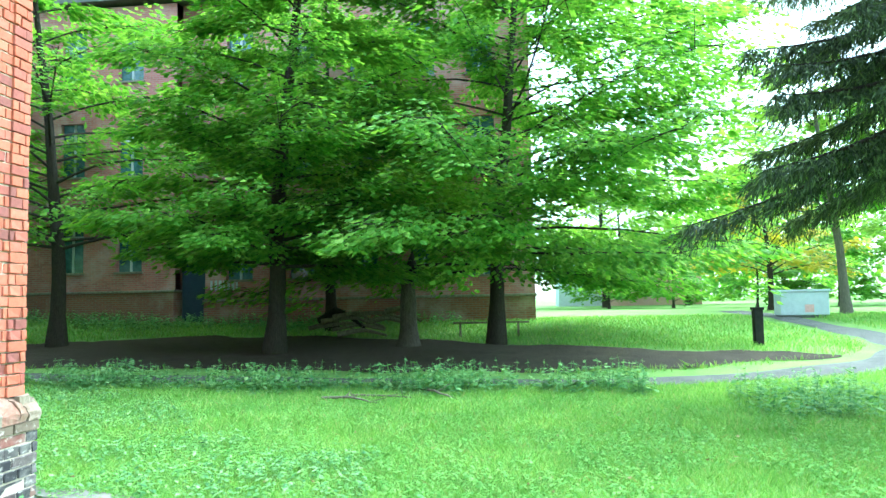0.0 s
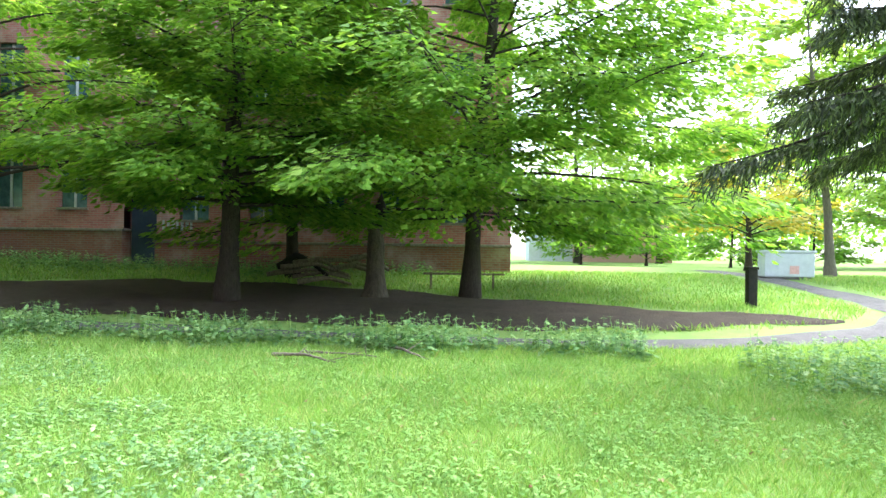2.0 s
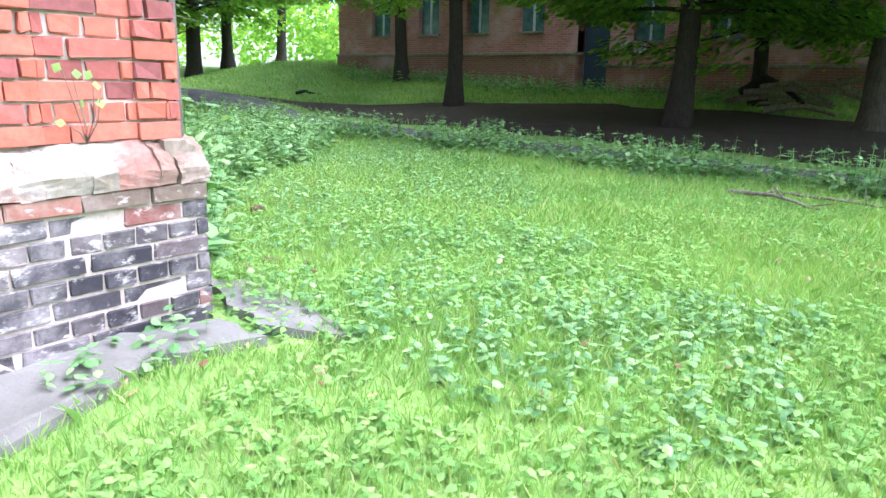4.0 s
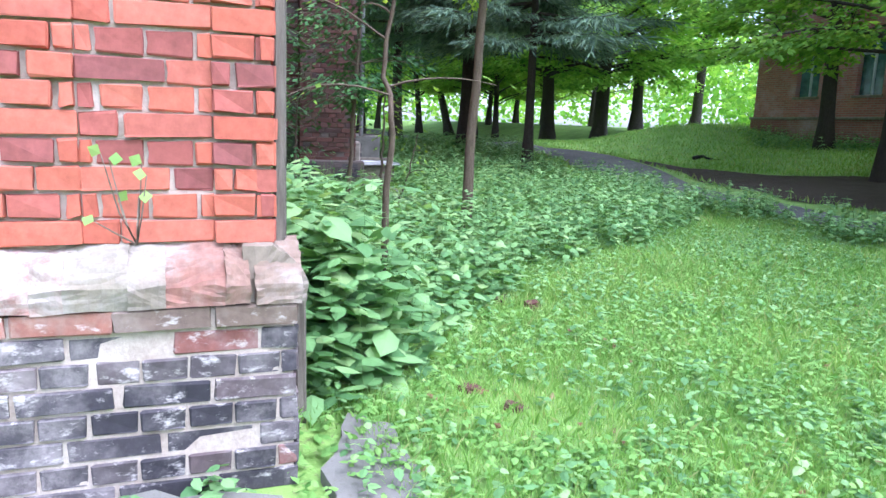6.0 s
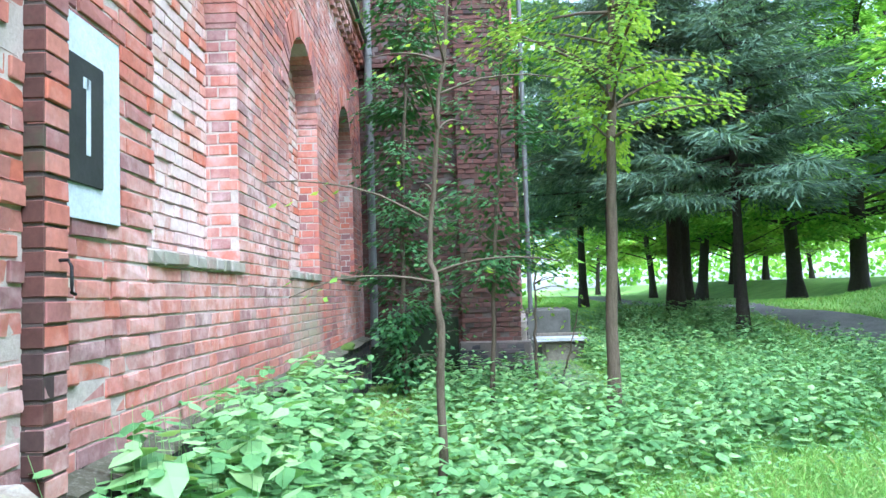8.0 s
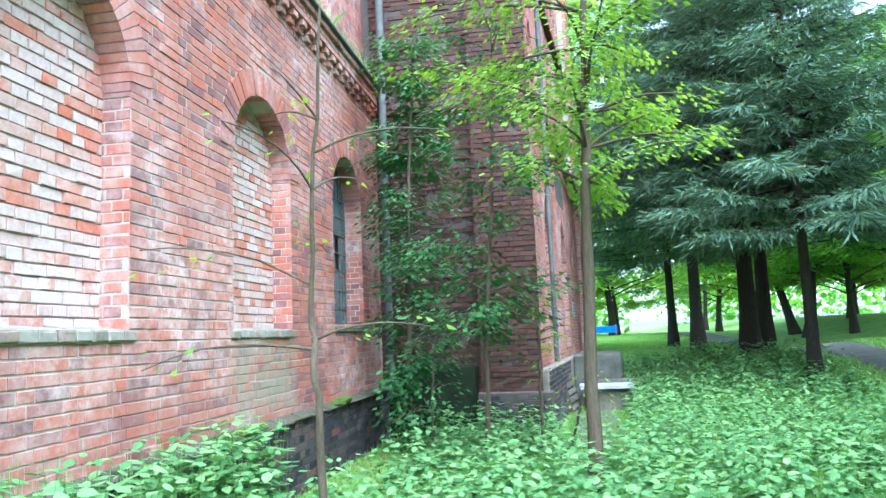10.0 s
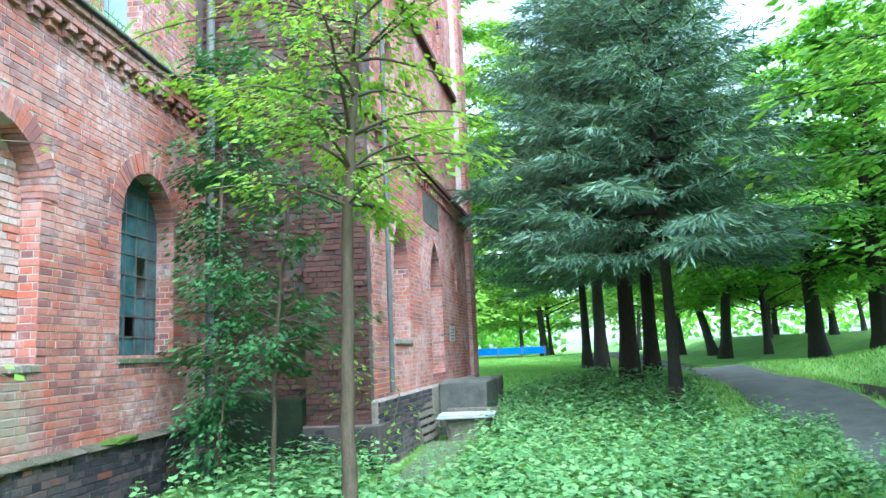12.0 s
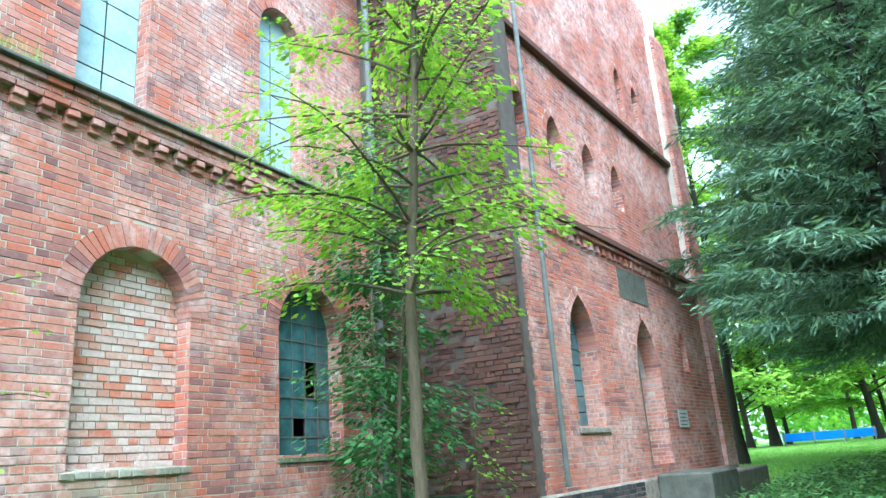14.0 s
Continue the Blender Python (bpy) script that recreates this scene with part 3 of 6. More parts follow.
for cx, w, sill, spring in WINS:
    voussoirs(h, cx, w, spring, (X0, NY, 0), U, N, 0.24)
    jamb = courses(0.24, sill - 0.0, spring)
    h.add(*brick_arrays(jamb, (X0 - cx - w / 2, NY, 0), (0, -1, 0), (1, 0, 0), 0.004))
    h.add(*brick_arrays(jamb, (X0 - cx + w / 2, NY, 0), (0, -1, 0), (-1, 0, 0), 0.004))
tagged(part("brickwork", h.mesh("brickwork", M_BRICK), M_BRICK, wall_north), "red bricks in cross bond, lime-stained", kind="stuff")
single_bricks(near, (X0, NY, 0), U, N, M_BRICK_WALLOBJ, wall_north)
for i, (cx, w, sill, spring) in enumerate(WINS[:2]):
    # bricked-up windows: limed brick set back in the arch
    back = -0.2
    def arch_only(z, cx=cx, w=w, spring=spring):
        half = w / 2 if z < spring else math.sqrt(max(0.0, w * w / 4 - (z - spring) ** 2))
        return half
    infill = []
    for a, b, za, zb in courses(w, sill, spring + w / 2, stretch=0.24):
        half = arch_only(zb)
        a2, b2 = max(a, w / 2 - half), min(b, w / 2 + half)
        if b2 - a2 > 0.03:
            infill.append((a2, b2, za, zb))
    name = "window_%d" % (i + 1)
    win = thing(name, (X0 - cx, NY - 0.2, sill), "bricked-up round-arched window with limewashed brick infill", "window", kind="structure")
    hh = Heap()
    hh.add(*brick_arrays(infill, (cx - w / 2, 0, 0), (1, 0, 0), N, 0.002, wear=0.003))
    me = hh.mesh("infill", M_BRICK_PALE)
    ob = part("infill", me, M_BRICK_PALE, win)
    ob.matrix_parent_inverse = Matrix.Identity(4)
    ob.location = (-(2 * cx), 0, -sill)
    ob.location.x = -cx
    bm = boxm((-w / 2, -0.28, 0.0), (w / 2, -0.012, spring - sill))
    part("panel", bm, M_LIME, win, "pale lime mortar behind the infill")
    seg = [(-w / 2 * math.cos(t), w / 2 * math.sin(t)) for t in np.linspace(0, math.pi, 15)]
    bm = bmesh.new()
    f = [bm.verts.new((x, -0.012, spring - sill + z)) for x, z in seg]
    g = [bm.verts.new((x, -0.28, spring - sill + z)) for x, z in seg]
    bm.faces.new(f), bm.faces.new(g[::-1])
    part("panel_head", bm, M_LIME, win)
    for k in range(10):
        # a sloping course of bricks on edge
        a = -w / 2 - 0.06 + (w + 0.12) * k / 10
        bm = boxm((a + 0.004, 0.0, -0.075), (a + (w + 0.12) / 10 - 0.004, 0.228 + rng.normal(0, 0.004), -0.004), 0.008, jitter=0.003)
        for v in bm.verts:
            v.co.z += 0.03 * (0.2 - v.co.y) / 0.2 * (v.co.z > -0.04)
        part("sill_brick", bm, M_SILL, win, "worn grey-green sill brick" if k == 0 else "")

# the glazed window with iron bars
cx, w, sill, spring = WINS[2]
win = thing("window_3", (X0 - cx, NY - 0.24, sill), "round-arched window with small blue-green panes, some broken", "window", kind="structure")
nx_p, nz_p = 5, 9
pw, top = w / nx_p, spring - sill + w / 2
ph = top / nz_p
prng = random.Random(5)
for i in range(nx_p):
    for j in range(nz_p):
        xm, zm = -w / 2 + (i + 0.5) * pw, (j + 0.5) * ph
        over = zm - (spring - sill)
        if over > 0 and abs(xm) > math.sqrt(max(0, w * w / 4 - over * over)) - 0.03:
            continue
        if (i, j) in ((1, 3), (1, 4), (2, 1)):
            continue
        bm = boxm((-pw / 2 + 0.008, -0.003, -ph / 2 + 0.008), (pw / 2 - 0.008, 0.003, ph / 2 - 0.008))
        pane = part("pane", bm, M_GLASS, win)
        pane.matrix_local = pose(xm, 0, zm, prng.uniform(-2, 2), 0, prng.uniform(-2.5, 2.5))
for i in range(nx_p + 1):
    x = -w / 2 + i * pw
    z = spring - sill + math.sqrt(max(0.0, w * w / 4 - x * x))
    part("glazing_bar", boxm((x - 0.009, -0.012, 0), (x + 0.009, 0.012, z)), M_METAL, win)
for j in range(1, nz_p):
    z = j * ph
    over = z - (spring - sill)
    half = w / 2 if over <= 0 else math.sqrt(max(0.0, w * w / 4 - over * over))
    part("glazing_bar", boxm((-half, -0.014, z - 0.009), (half, 0.014, z + 0.009)), M_METAL, win)
part("window_sill", boxm((-w / 2 - 0.02, 0.0, -0.075), (w / 2 + 0.02, 0.262, 0.0), 0.012, jitter=0.004), M_MOSSY, win, "mossy stone sill")

# plinth of black clinker with a mossy ledge
plinth = part("plinth_north", boxm((X1, NY - 0.2, -0.2), (X0, NY + 0.10, 0.70)), M_MORTAR_DARK)
tagged(plinth, "black clinker brick plinth under the church wall", "plinth", kind="structure")
hh = Heap()
hh.add(*brick_arrays(courses(LEN, -0.05, 0.70), (X0, NY + 0.10, 0), U, N, 0.007))
tagged(part("brickwork", hh.mesh("brickwork", M_BRICK_DARK), M_BRICK_DARK, plinth), "sooty black clinker bricks", kind="stuff")
bm = bmesh.new()
for i in range(int(LEN / 0.27)):
    x = X0 - 0.27 * i
    if x - 0.27 < X1:
        break
    box(bm, (x - 0.262, NY - 0.02, 0.695), (x, NY + 0.14 + rng.normal(0, 0.008), 0.765), 0.008, jitter=0.004)
    for v in bm.verts[-24:]:
        if v.co.z > 0.73 and v.co.y > NY + 0.08:
            v.co.z -= 0.045
tagged(part("plinth_ledge", bm, M_LEDGE), "mossy sloping ledge on top of the plinth", "ledge", kind="structure")

# corbelled cornice and the clerestory above it
cornice = part("cornice_north", boxm((X1, NY - 0.3, 5.0), (X0, NY + 0.10, 5.10)), M_MORTAR)
tagged(cornice, "brick cornice on stepped corbels under a thin ledge", "cornice", kind="structure")
hh = Heap()
for k, (z, out) in enumerate(((4.80, 0.055), (4.875, 0.10))):
    i = 0
    while 0.26 * i + 0.13 < LEN:
        hh.add(*brick_arrays([(0.26 * i + 0.13 * k * 0.0, 0.26 * i + 0.125, z + 0.004, z + 0.071)], (X0, NY, 0), U, N, out, 0.02, 0.003))
        i += 1
hh.add(*brick_arrays(courses(LEN, 4.95, 5.10), (X0, NY + 0.10, 0), U, N, 0.01))
hh.add(*brick_arrays(courses(LEN, 5.10, 5.175), (X0, NY + 0.14, 0), U, N, 0.012, 0.2))
tagged(part("corbel_bricks", hh.mesh("corbel_bricks", M_BRICK), M_BRICK, cornice), "stepped red brick corbels", kind="stuff")
ledge = part("ledge_north", boxm((X1, NY - 0.3, 5.18), (X0, NY + 0.2, 5.215), 0.006), M_METAL)
tagged(ledge, "thin dark sheet ledge over the cornice", "ledge", kind="structure")
UP_Y = NY - 0.18
UPW = [(wx(-6.3), 0.85, 5.35, 7.6), (wx(-8.98), 0.85, 5.35, 7.6), (wx(-11.62), 0.85, 5.35, 7.6)]
upper = part("wall_clerestory", core(UPW, LEN, 5.15, 9.6, (X0, UP_Y, 0), U, N, 0.4, round_curve).mesh("wall_clerestory", M_MORTAR), M_MORTAR)
tagged(upper, "red brick upper church wall with tall windows", "wall", kind="structure")
hh = Heap()
hh.add(*brick_arrays(courses(LEN, 5.2, 9.6, [arch_hole(*q) for q in UPW], mixed=True), (X0, UP_Y, 0), U, N))
for cx, w, sill, spring in UPW:
    voussoirs(hh, cx, w, spring, (X0, UP_Y, 0), U, N, 0.2)
    jamb = courses(0.2, sill, spring)
    hh.add(*brick_arrays(jamb, (X0 - cx - w / 2, UP_Y, 0), (0, -1, 0), (1, 0, 0), 0.004))
    hh.add(*brick_arrays(jamb, (X0 - cx + w / 2, UP_Y, 0), (0, -1, 0), (-1, 0, 0), 0.004))
tagged(part("brickwork", hh.mesh("brickwork", M_BRICK), M_BRICK, upper), "red bricks in cross bond", kind="stuff")
for k, (cx, w, sill, spring) in enumerate(UPW):
    win = thing("window_%d" % (k + 4), (X0 - cx, UP_Y - 0.2, sill), "tall arched upper window, pale blue sky reflection painted on its glass", "window", kind="structure")
    for j in range(6):
        z0 = (spring + w / 2 - sill) / 6 * j
        for i in (0, 1):
            part("pane", boxm((-w / 2 + i * w / 2 + 0.01, -0.004, z0 + 0.01), (-w / 2 + (i + 1) * w / 2 - 0.01, 0.004, z0 + (spring + w / 2 - sill) / 6 - 0.01)), M_GLASS_SKY, win)
    part("window_sill", boxm((-w / 2 - 0.05, 0.0, -0.06), (w / 2 + 0.05, 0.24, 0.0), 0.01), M_MOSSY, win)

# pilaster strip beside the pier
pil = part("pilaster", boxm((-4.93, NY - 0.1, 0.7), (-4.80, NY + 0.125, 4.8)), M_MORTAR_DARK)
tagged(pil, "narrow brown brick pilaster with worn edges", "pilaster", kind="structure")
hh = Heap()
hh.add(*brick_arrays([(0, 0.13, z + 0.006, z + 0.069) for z in np.arange(0.75, 4.75, COURSE)], (-4.80, NY + 0.125, 0), U, N, 0.008, wear=0.002))
tagged(part("front_bricks", hh.mesh("front_bricks", M_BRICK), M_BRICK, pil), "pinkish worn front bricks", kind="stuff")
# same pilaster, side turned from the light: its shade is the darker brick colour
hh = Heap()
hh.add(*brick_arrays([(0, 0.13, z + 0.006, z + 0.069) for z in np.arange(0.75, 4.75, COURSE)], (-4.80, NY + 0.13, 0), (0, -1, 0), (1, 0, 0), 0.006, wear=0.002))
tagged(part("brickwork", hh.mesh("brickwork", M_BRICK_SOOT_SHADE), M_BRICK_SOOT_SHADE, pil), kind="stuff")

recess = part("wall_recess", boxm((-4.80, NY - 0.05, 0.7), (-4.44, NY + 0.062, 4.8)), M_MORTAR)
tagged(recess, "pinkish brick strip between the buttress and the pilaster", "wall", kind="structure")
single_bricks(courses(0.35, 0.72, 2.85, stretch=0.23), (-4.445, NY + 0.062, 0), U, N, M_BRICK_WALLOBJ, recess, 0.006)
hh = Heap()
hh.add(*brick_arrays(courses(0.35, 2.85, 4.8, stretch=0.23), (-4.445, NY + 0.062, 0), U, N))
tagged(part("brickwork", hh.mesh("brickwork", M_BRICK), M_BRICK, recess), kind="stuff")

# ---- corner pier (buttress) ----
PX, PY0, PY1 = -4.30, 4.22, 4.96
pier = part("pier", boxm((-4.5, PY0 + 0.006, 0.7), (PX - 0.006, PY1 - 0.006, 7.4)), M_MORTAR_PIER)
tagged(pier, "orange-red brick corner buttress of the church", "buttress", kind="structure")
E_U, E_N = (0, -1.0, 0), (1.0, 0, 0)
z_low, z_mid, z_top = 0.84, 2.04, 7.4
strips = [(0.0, 0.17, 0.014), (0.17, 0.52, 0.0), (0.52, 0.74, 0.012)]
hh = Heap()
for a, b, out in strips:
    o = (PX + out, PY1 - a, 0)
    pr = courses(b - a, z_low, z_mid)
    single_bricks(pr, o, E_U, E_N, M_BRICK_OBJ, pier)
    hh.add(*brick_arrays(courses(b - a, z_mid, z_top), o, E_U, E_N))
hh.add(*brick_arrays(courses(0.21, z_low, z_top), (PX + 0.014, PY1, 0), U, N))
tagged(part("brickwork", hh.mesh("brickwork", brick_material("orange_brick", ORANGE, False, stain_lo=0.6, stain_hi=0.8)), M_BRICK, pier), "orange-red bricks with pale joints", kind="stuff")

pplinth = part("pier_plinth", boxm((-4.95, PY0 - 0.05, -0.2), (PX + 0.07, PY1 + 0.05, 0.66)), M_MORTAR_PIER)
tagged(pplinth, "black and mottled brick plinth of the buttress", "plinth", kind="structure")
pw_ = PY1 - PY0 + 0.12
single_bricks(courses(pw_, 0.0, 0.60, first=1), (PX + 0.073, PY1 + 0.06, 0), E_U, E_N, M_BRICK_DARKOBJ, pplinth, 0.005)
single_bricks(courses(0.5, 0.0, 0.60, first=1), (PX + 0.075, PY1 + 0.055, 0), U, N, M_BRICK_DARKOBJ, pplinth)
single_bricks(courses(pw_, 0.60, 0.675), (PX + 0.08, PY1 + 0.06, 0), E_U, E_N, M_MIXED, pplinth)
single_bricks(courses(0.5, 0.60, 0.675), (PX + 0.075, PY1 + 0.06, 0), U, N, M_MIXED, pplinth)
# weathered capping bricks on the slope
k = 7
CUT = [0, 0.25, -0.2, 0.1, -0.1, 0.2, -0.15, 0]
for side in range(2):
    span = pw_ if side == 0 else 0.45
    cnt = k if side == 0 else 4
    for i in range(cnt):
        a, b = span * (i + CUT[i]) / cnt, span * (i + 1 + CUT[i + 1]) / cnt - (0.016 if i == 0 else 0.0)
        bm = bmesh.new()
        prof = [(0.095, 0.675), (0.10, 0.735), (0.055, 0.80), (-0.01, 0.845), (-0.09, 0.845), (-0.09, 0.675)]
        rows = []
        for s in (a, b):
            ring = []
            for d, z in prof:
                d += rng.normal(0, 0.004)
                z += rng.normal(0, 0.004)
                if side == 0:
                    ring.append(bm.verts.new((PX + d, PY1 + 0.075 - s, z)))
                else:
                    ring.append(bm.verts.new((PX + 0.08 - s - 0.02, PY1 + d, z)))
            rows.append(ring)
        m_ = len(prof)
        for j in range(m_):
            bm.faces.new((rows[0][j], rows[0][(j + 1) % m_], rows[1][(j + 1) % m_], rows[1][j]))
        bm.faces.new(rows[0][::-1]), bm.faces.new(rows[1])
        bmesh.ops.recalc_face_normals(bm, faces=bm.faces[:])
        bmesh.ops.triangulate(bm, faces=bm.faces[:])
        bmesh.ops.subdivide_edges(bm, edges=bm.edges[:], cuts=4, use_grid_fill=True)
        for v in bm.verts:
            q = noise.noise(v.co * 11) * 0.012 + noise.noise(v.co * 37) * 0.008 + noise.noise(v.co * 90) * 0.003
            v.co += Vector((q, q * 0.5, q * 0.6 - 0.002))
        part("capping_brick", bm, M_CAP, pplinth, "pale weathered capping brick" if i == 0 and side == 0 else "")

east = part("wall_east", boxm((-5.3, -14, -0.2), (-4.48, PY0 + 0.02, 9.6)), M_MORTAR)
tagged(east, "red brick end wall of the church", "wall", kind="structure")
hh = Heap()
hh.add(*brick_arrays(courses(3.0, 0.675, 6.0), (-4.47, PY0, 0), E_U, E_N))
tagged(part("brickwork", hh.mesh("brickwork", M_BRICK), M_BRICK, east), kind="stuff")
hh = Heap()
hh.add(*brick_arrays(courses(3.0, 0.0, 0.675), (-4.465, PY0 - 0.05, 0), E_U, E_N))
tagged(part("plinth_bricks", hh.mesh("plinth_bricks", M_BRICK_DARK), M_BRICK_DARK, east), "black clinker plinth bricks", kind="stuff")
nave_back = part("wall_south", boxm((X1, -9.4, -0.2), (-5.3, -9.0, 9.6)), M_MORTAR)
tagged(nave_back, "plain brick far wall of the nave", "wall", kind="structure")
roof = part("roof", boxm((X1, -9.6, 9.6), (-4.6, NY + 0.1, 9.8)), M_METAL)
tagged(roof, "grey sheet roof over the nave", "roof", kind="structure")

# ---- the tower ----
TX, TY = -13.6, 7.15
TA = radians(5.5)
TD, TN = (-math.cos(TA), math.sin(TA), 0), (math.sin(TA), math.cos(TA), 0)
TLEN, TTOP = 9.3, 17.0
TW = [(1.93, 1.0, 1.78, 3.0), (4.77, 1.2, 1.1, 2.75), (7.1, 0.42, 2.9, 3.4)]
tower = part("wall_tower_north", core(TW, TLEN, 0.0, 5.0, (TX, TY, 0), TD, TN, 0.6, lancet_curve).mesh("wall_tower_north", M_MORTAR), M_MORTAR)
tagged(tower, "pinkish red brick tower wall with pointed windows", "wall", kind="structure")
hh = Heap()
hh.add(*brick_arrays(courses(TLEN, 0.9, 4.8, [lancet_hole(*q) for q in TW], mixed=True), (TX, TY, 0), TD, TN))
for cx, w, sill, spring in TW:
    voussoirs(hh, cx, w, spring, (TX, TY, 0), TD, TN, 0.3, 0.13, True)
    p = V([TX, TY, 0]) + (cx + w / 2) * V(TD)
    hh.add(*brick_arrays(courses(0.4, sill, spring), p, [-q for q in TN], [-q for q in TD], 0.004))
tagged(part("brickwork", hh.mesh("brickwork", M_BRICK), M_BRICK, tower), "red bricks with pale lime bloom", kind="stuff")
TW2 = [(0.88, 0.6, 6.1, 6.72), (2.12, 0.6, 6.05, 6.65), (3.55, 0.6, 6.05, 6.6), (4.9, 0.55, 6.05, 6.6), (6.0, 0.42, 8.45, 9.5), (7.05, 0.42, 8.45, 9.45)]
t2o = V([TX, TY, 0]) - 0.15 * V(TN)
tower2 = part("wall_tower_upper", core(TW2, TLEN, 5.0, TTOP, t2o, TD, TN, 0.5, lancet_curve).mesh("wall_tower_upper", M_MORTAR), M_MORTAR)
tagged(tower2, "pinkish red brick upper tower wall with pointed openings", "wall", kind="structure")
hh = Heap()
hh.add(*brick_arrays(courses(TLEN, 5.1, 13.0, [lancet_hole(*q) for q in TW2]), t2o, TD, TN))
for cx, w, sill, spring in TW2:
    voussoirs(hh, cx, w, spring, t2o, TD, TN, 0.3, 0.13, True)
    p = t2o + (cx + w / 2) * V(TD)
    hh.add(*brick_arrays(courses(0.4, sill, spring), p, [-q for q in TN], [-q for q in TD], 0.004))
tagged(part("brickwork", hh.mesh("brickwork", M_BRICK), M_BRICK, tower2), "red bricks with pale lime bloom", kind="stuff")


def tower_m(s, out, z):
    p = V([TX, TY, 0]) + s * V(TD) + out * V(TN)
    return pose(p[0], p[1], z, 0, 0, math.degrees(math.pi - TA))


def tower_box(name, lo, hi, mat, label, category, bevel=0.01, jitter=0.0, kind="structure"):
    """A box in the tower's own directions: along its wall, out from it (negative y), up."""
    ob = part(name, boxm(lo, hi, bevel, jitter=jitter), mat)
    ob.matrix_world = tower_m(0, 0, 0)
    return tagged(ob, label, category, kind=kind)


tower_box("plinth_tower", (-0.12, -0.14, -0.2), (TLEN + 0.15, 0.2, 0.92), M_STONE, "grey stone plinth of the tower", "plinth", 0.03)
hh = Heap()
hh.add(*brick_arrays(courses(3.4, 0.0, 0.9), V([TX, TY, 0]) + 0.14 * V(TN) - 0.1 * V(TD), TD, TN, 0.008))
tagged(part("plinth_bricks", hh.mesh("plinth_bricks", M_BRICK_DARK), M_BRICK_DARK), "dark grey clinker bricks of the tower plinth", "brickwork", kind="structure")
tower_box("cornice_tower", (-0.1, -0.16, 4.95), (TLEN + 0.1, 0.2, 5.06), M_BRICK_SOOT_SHADE, "dark ledge round the tower", "cornice", 0.01)
hh = Heap()
for i in range(int(TLEN / 0.26)):
    hh.add(*brick_arrays([(0.26 * i, 0.26 * i + 0.125, 4.73, 4.795), (0.26 * i, 0.26 * i + 0.125, 4.80, 4.87)], (TX, TY, 0), TD, TN, 0.06 + 0.0, 0.02, 0.003))
hh.add(*brick_arrays(courses(TLEN, 4.875, 4.95), V([TX, TY, 0]) + 0.1 * V(TN), TD, TN, 0.01, 0.12))
tagged(part("corbel_bricks", hh.mesh("corbel_bricks", M_BRICK), M_BRICK), "row of stepped brick corbels on the tower", "cornice", kind="structure")
tower_box("string_course_tower", (-0.02, 0.02, 8.18), (TLEN + 0.05, 0.2, 8.3), M_BRICK_SOOT_SHADE, "thin dark string course high on the tower", "cornice", 0.01)
tower_box("plaster_panel", (3.8, -0.012, 4.08), (5.25, 0.05, 4.66), M_CONCRETE, "dark grey flaking plaster panel over the tower door", "panel", 0.004, 0.004)
tower_box("corner_buttress", (TLEN - 0.55, -0.1, 0.5), (TLEN + 0.3, 0.3, 12.0), M_MORTAR, "brick corner buttress of the tower", "buttress")
hh = Heap()
hh.add(*brick_arrays(courses(0.85, 0.9, 12.0), V([TX, TY, 0]) + (TLEN - 0.55) * V(TD) + 0.1 * V(TN), TD, TN))
hh.add(*brick_arrays(courses(0.1, 0.9, 12.0), V([TX, TY, 0]) + (TLEN - 0.55) * V(TD) + 0.1 * V(TN), [-q for q in TN], [-q for q in TD]))
tagged(part("buttress_bricks", hh.mesh("buttress_bricks", M_BRICK), M_BRICK), "red bricks of the tower buttress", "brickwork", kind="structure")
for cx, w, sill, spring in TW[:1]:
    win = thing("window_7", (0, 0, 0), "pointed tower window with dark blue-green panes", "window", kind="structure")
    win.matrix_world = tower_m(cx, -0.32, sill)
    for i in range(3):
        for j in range(8):
            part("pane", boxm((-w / 2 + i * w / 3 + 0.01, -0.004, j * 0.25 + 0.01), (-w / 2 + (i + 1) * w / 3 - 0.01, 0.004, j * 0.25 + 0.24)), M_GLASS, win)
    part("window_sill", boxm((-w / 2 - 0.06, -0.36, -0.1), (w / 2 + 0.06, 0, 0), 0.015), M_STONE, win)
for i, (cx, w, sill, spring) in enumerate(TW2 + TW[2:]):
    win = thing("window_%d" % (8 + i), (0, 0, 0), "narrow pointed tower opening with dark glass", "window", kind="structure")
    win.matrix_world = tower_m(cx, -0.4 if sill > 5 else -0.25, sill)
    for j in range(4):
        part("pane", boxm((-w / 2 + 0.005, -0.004, j * (spring - sill + w) / 4 + 0.008), (w / 2 - 0.005, 0.004, (j + 1) * (spring - sill + w) / 4)), M_GLASS, win)
door = thing("door_1", (0, 0, 0), "dark boarded door in a pointed brick arch", "door", kind="structure")
door.matrix_world = tower_m(4.77, -0.42, 1.1)
for i in range(6):
    part("board", boxm((-0.6 + 0.2 * i + 0.005, -0.025, 0.0), (-0.4 + 0.2 * i - 0.005, 0.025, 2.4), 0.005), M_TIMBER, door)
tower_box("floor_inside", (0.3, 0.6, 0.9), (TLEN - 0.3, 6, 1.05), M_CONCRETE, "grey floor inside the tower", "floor")

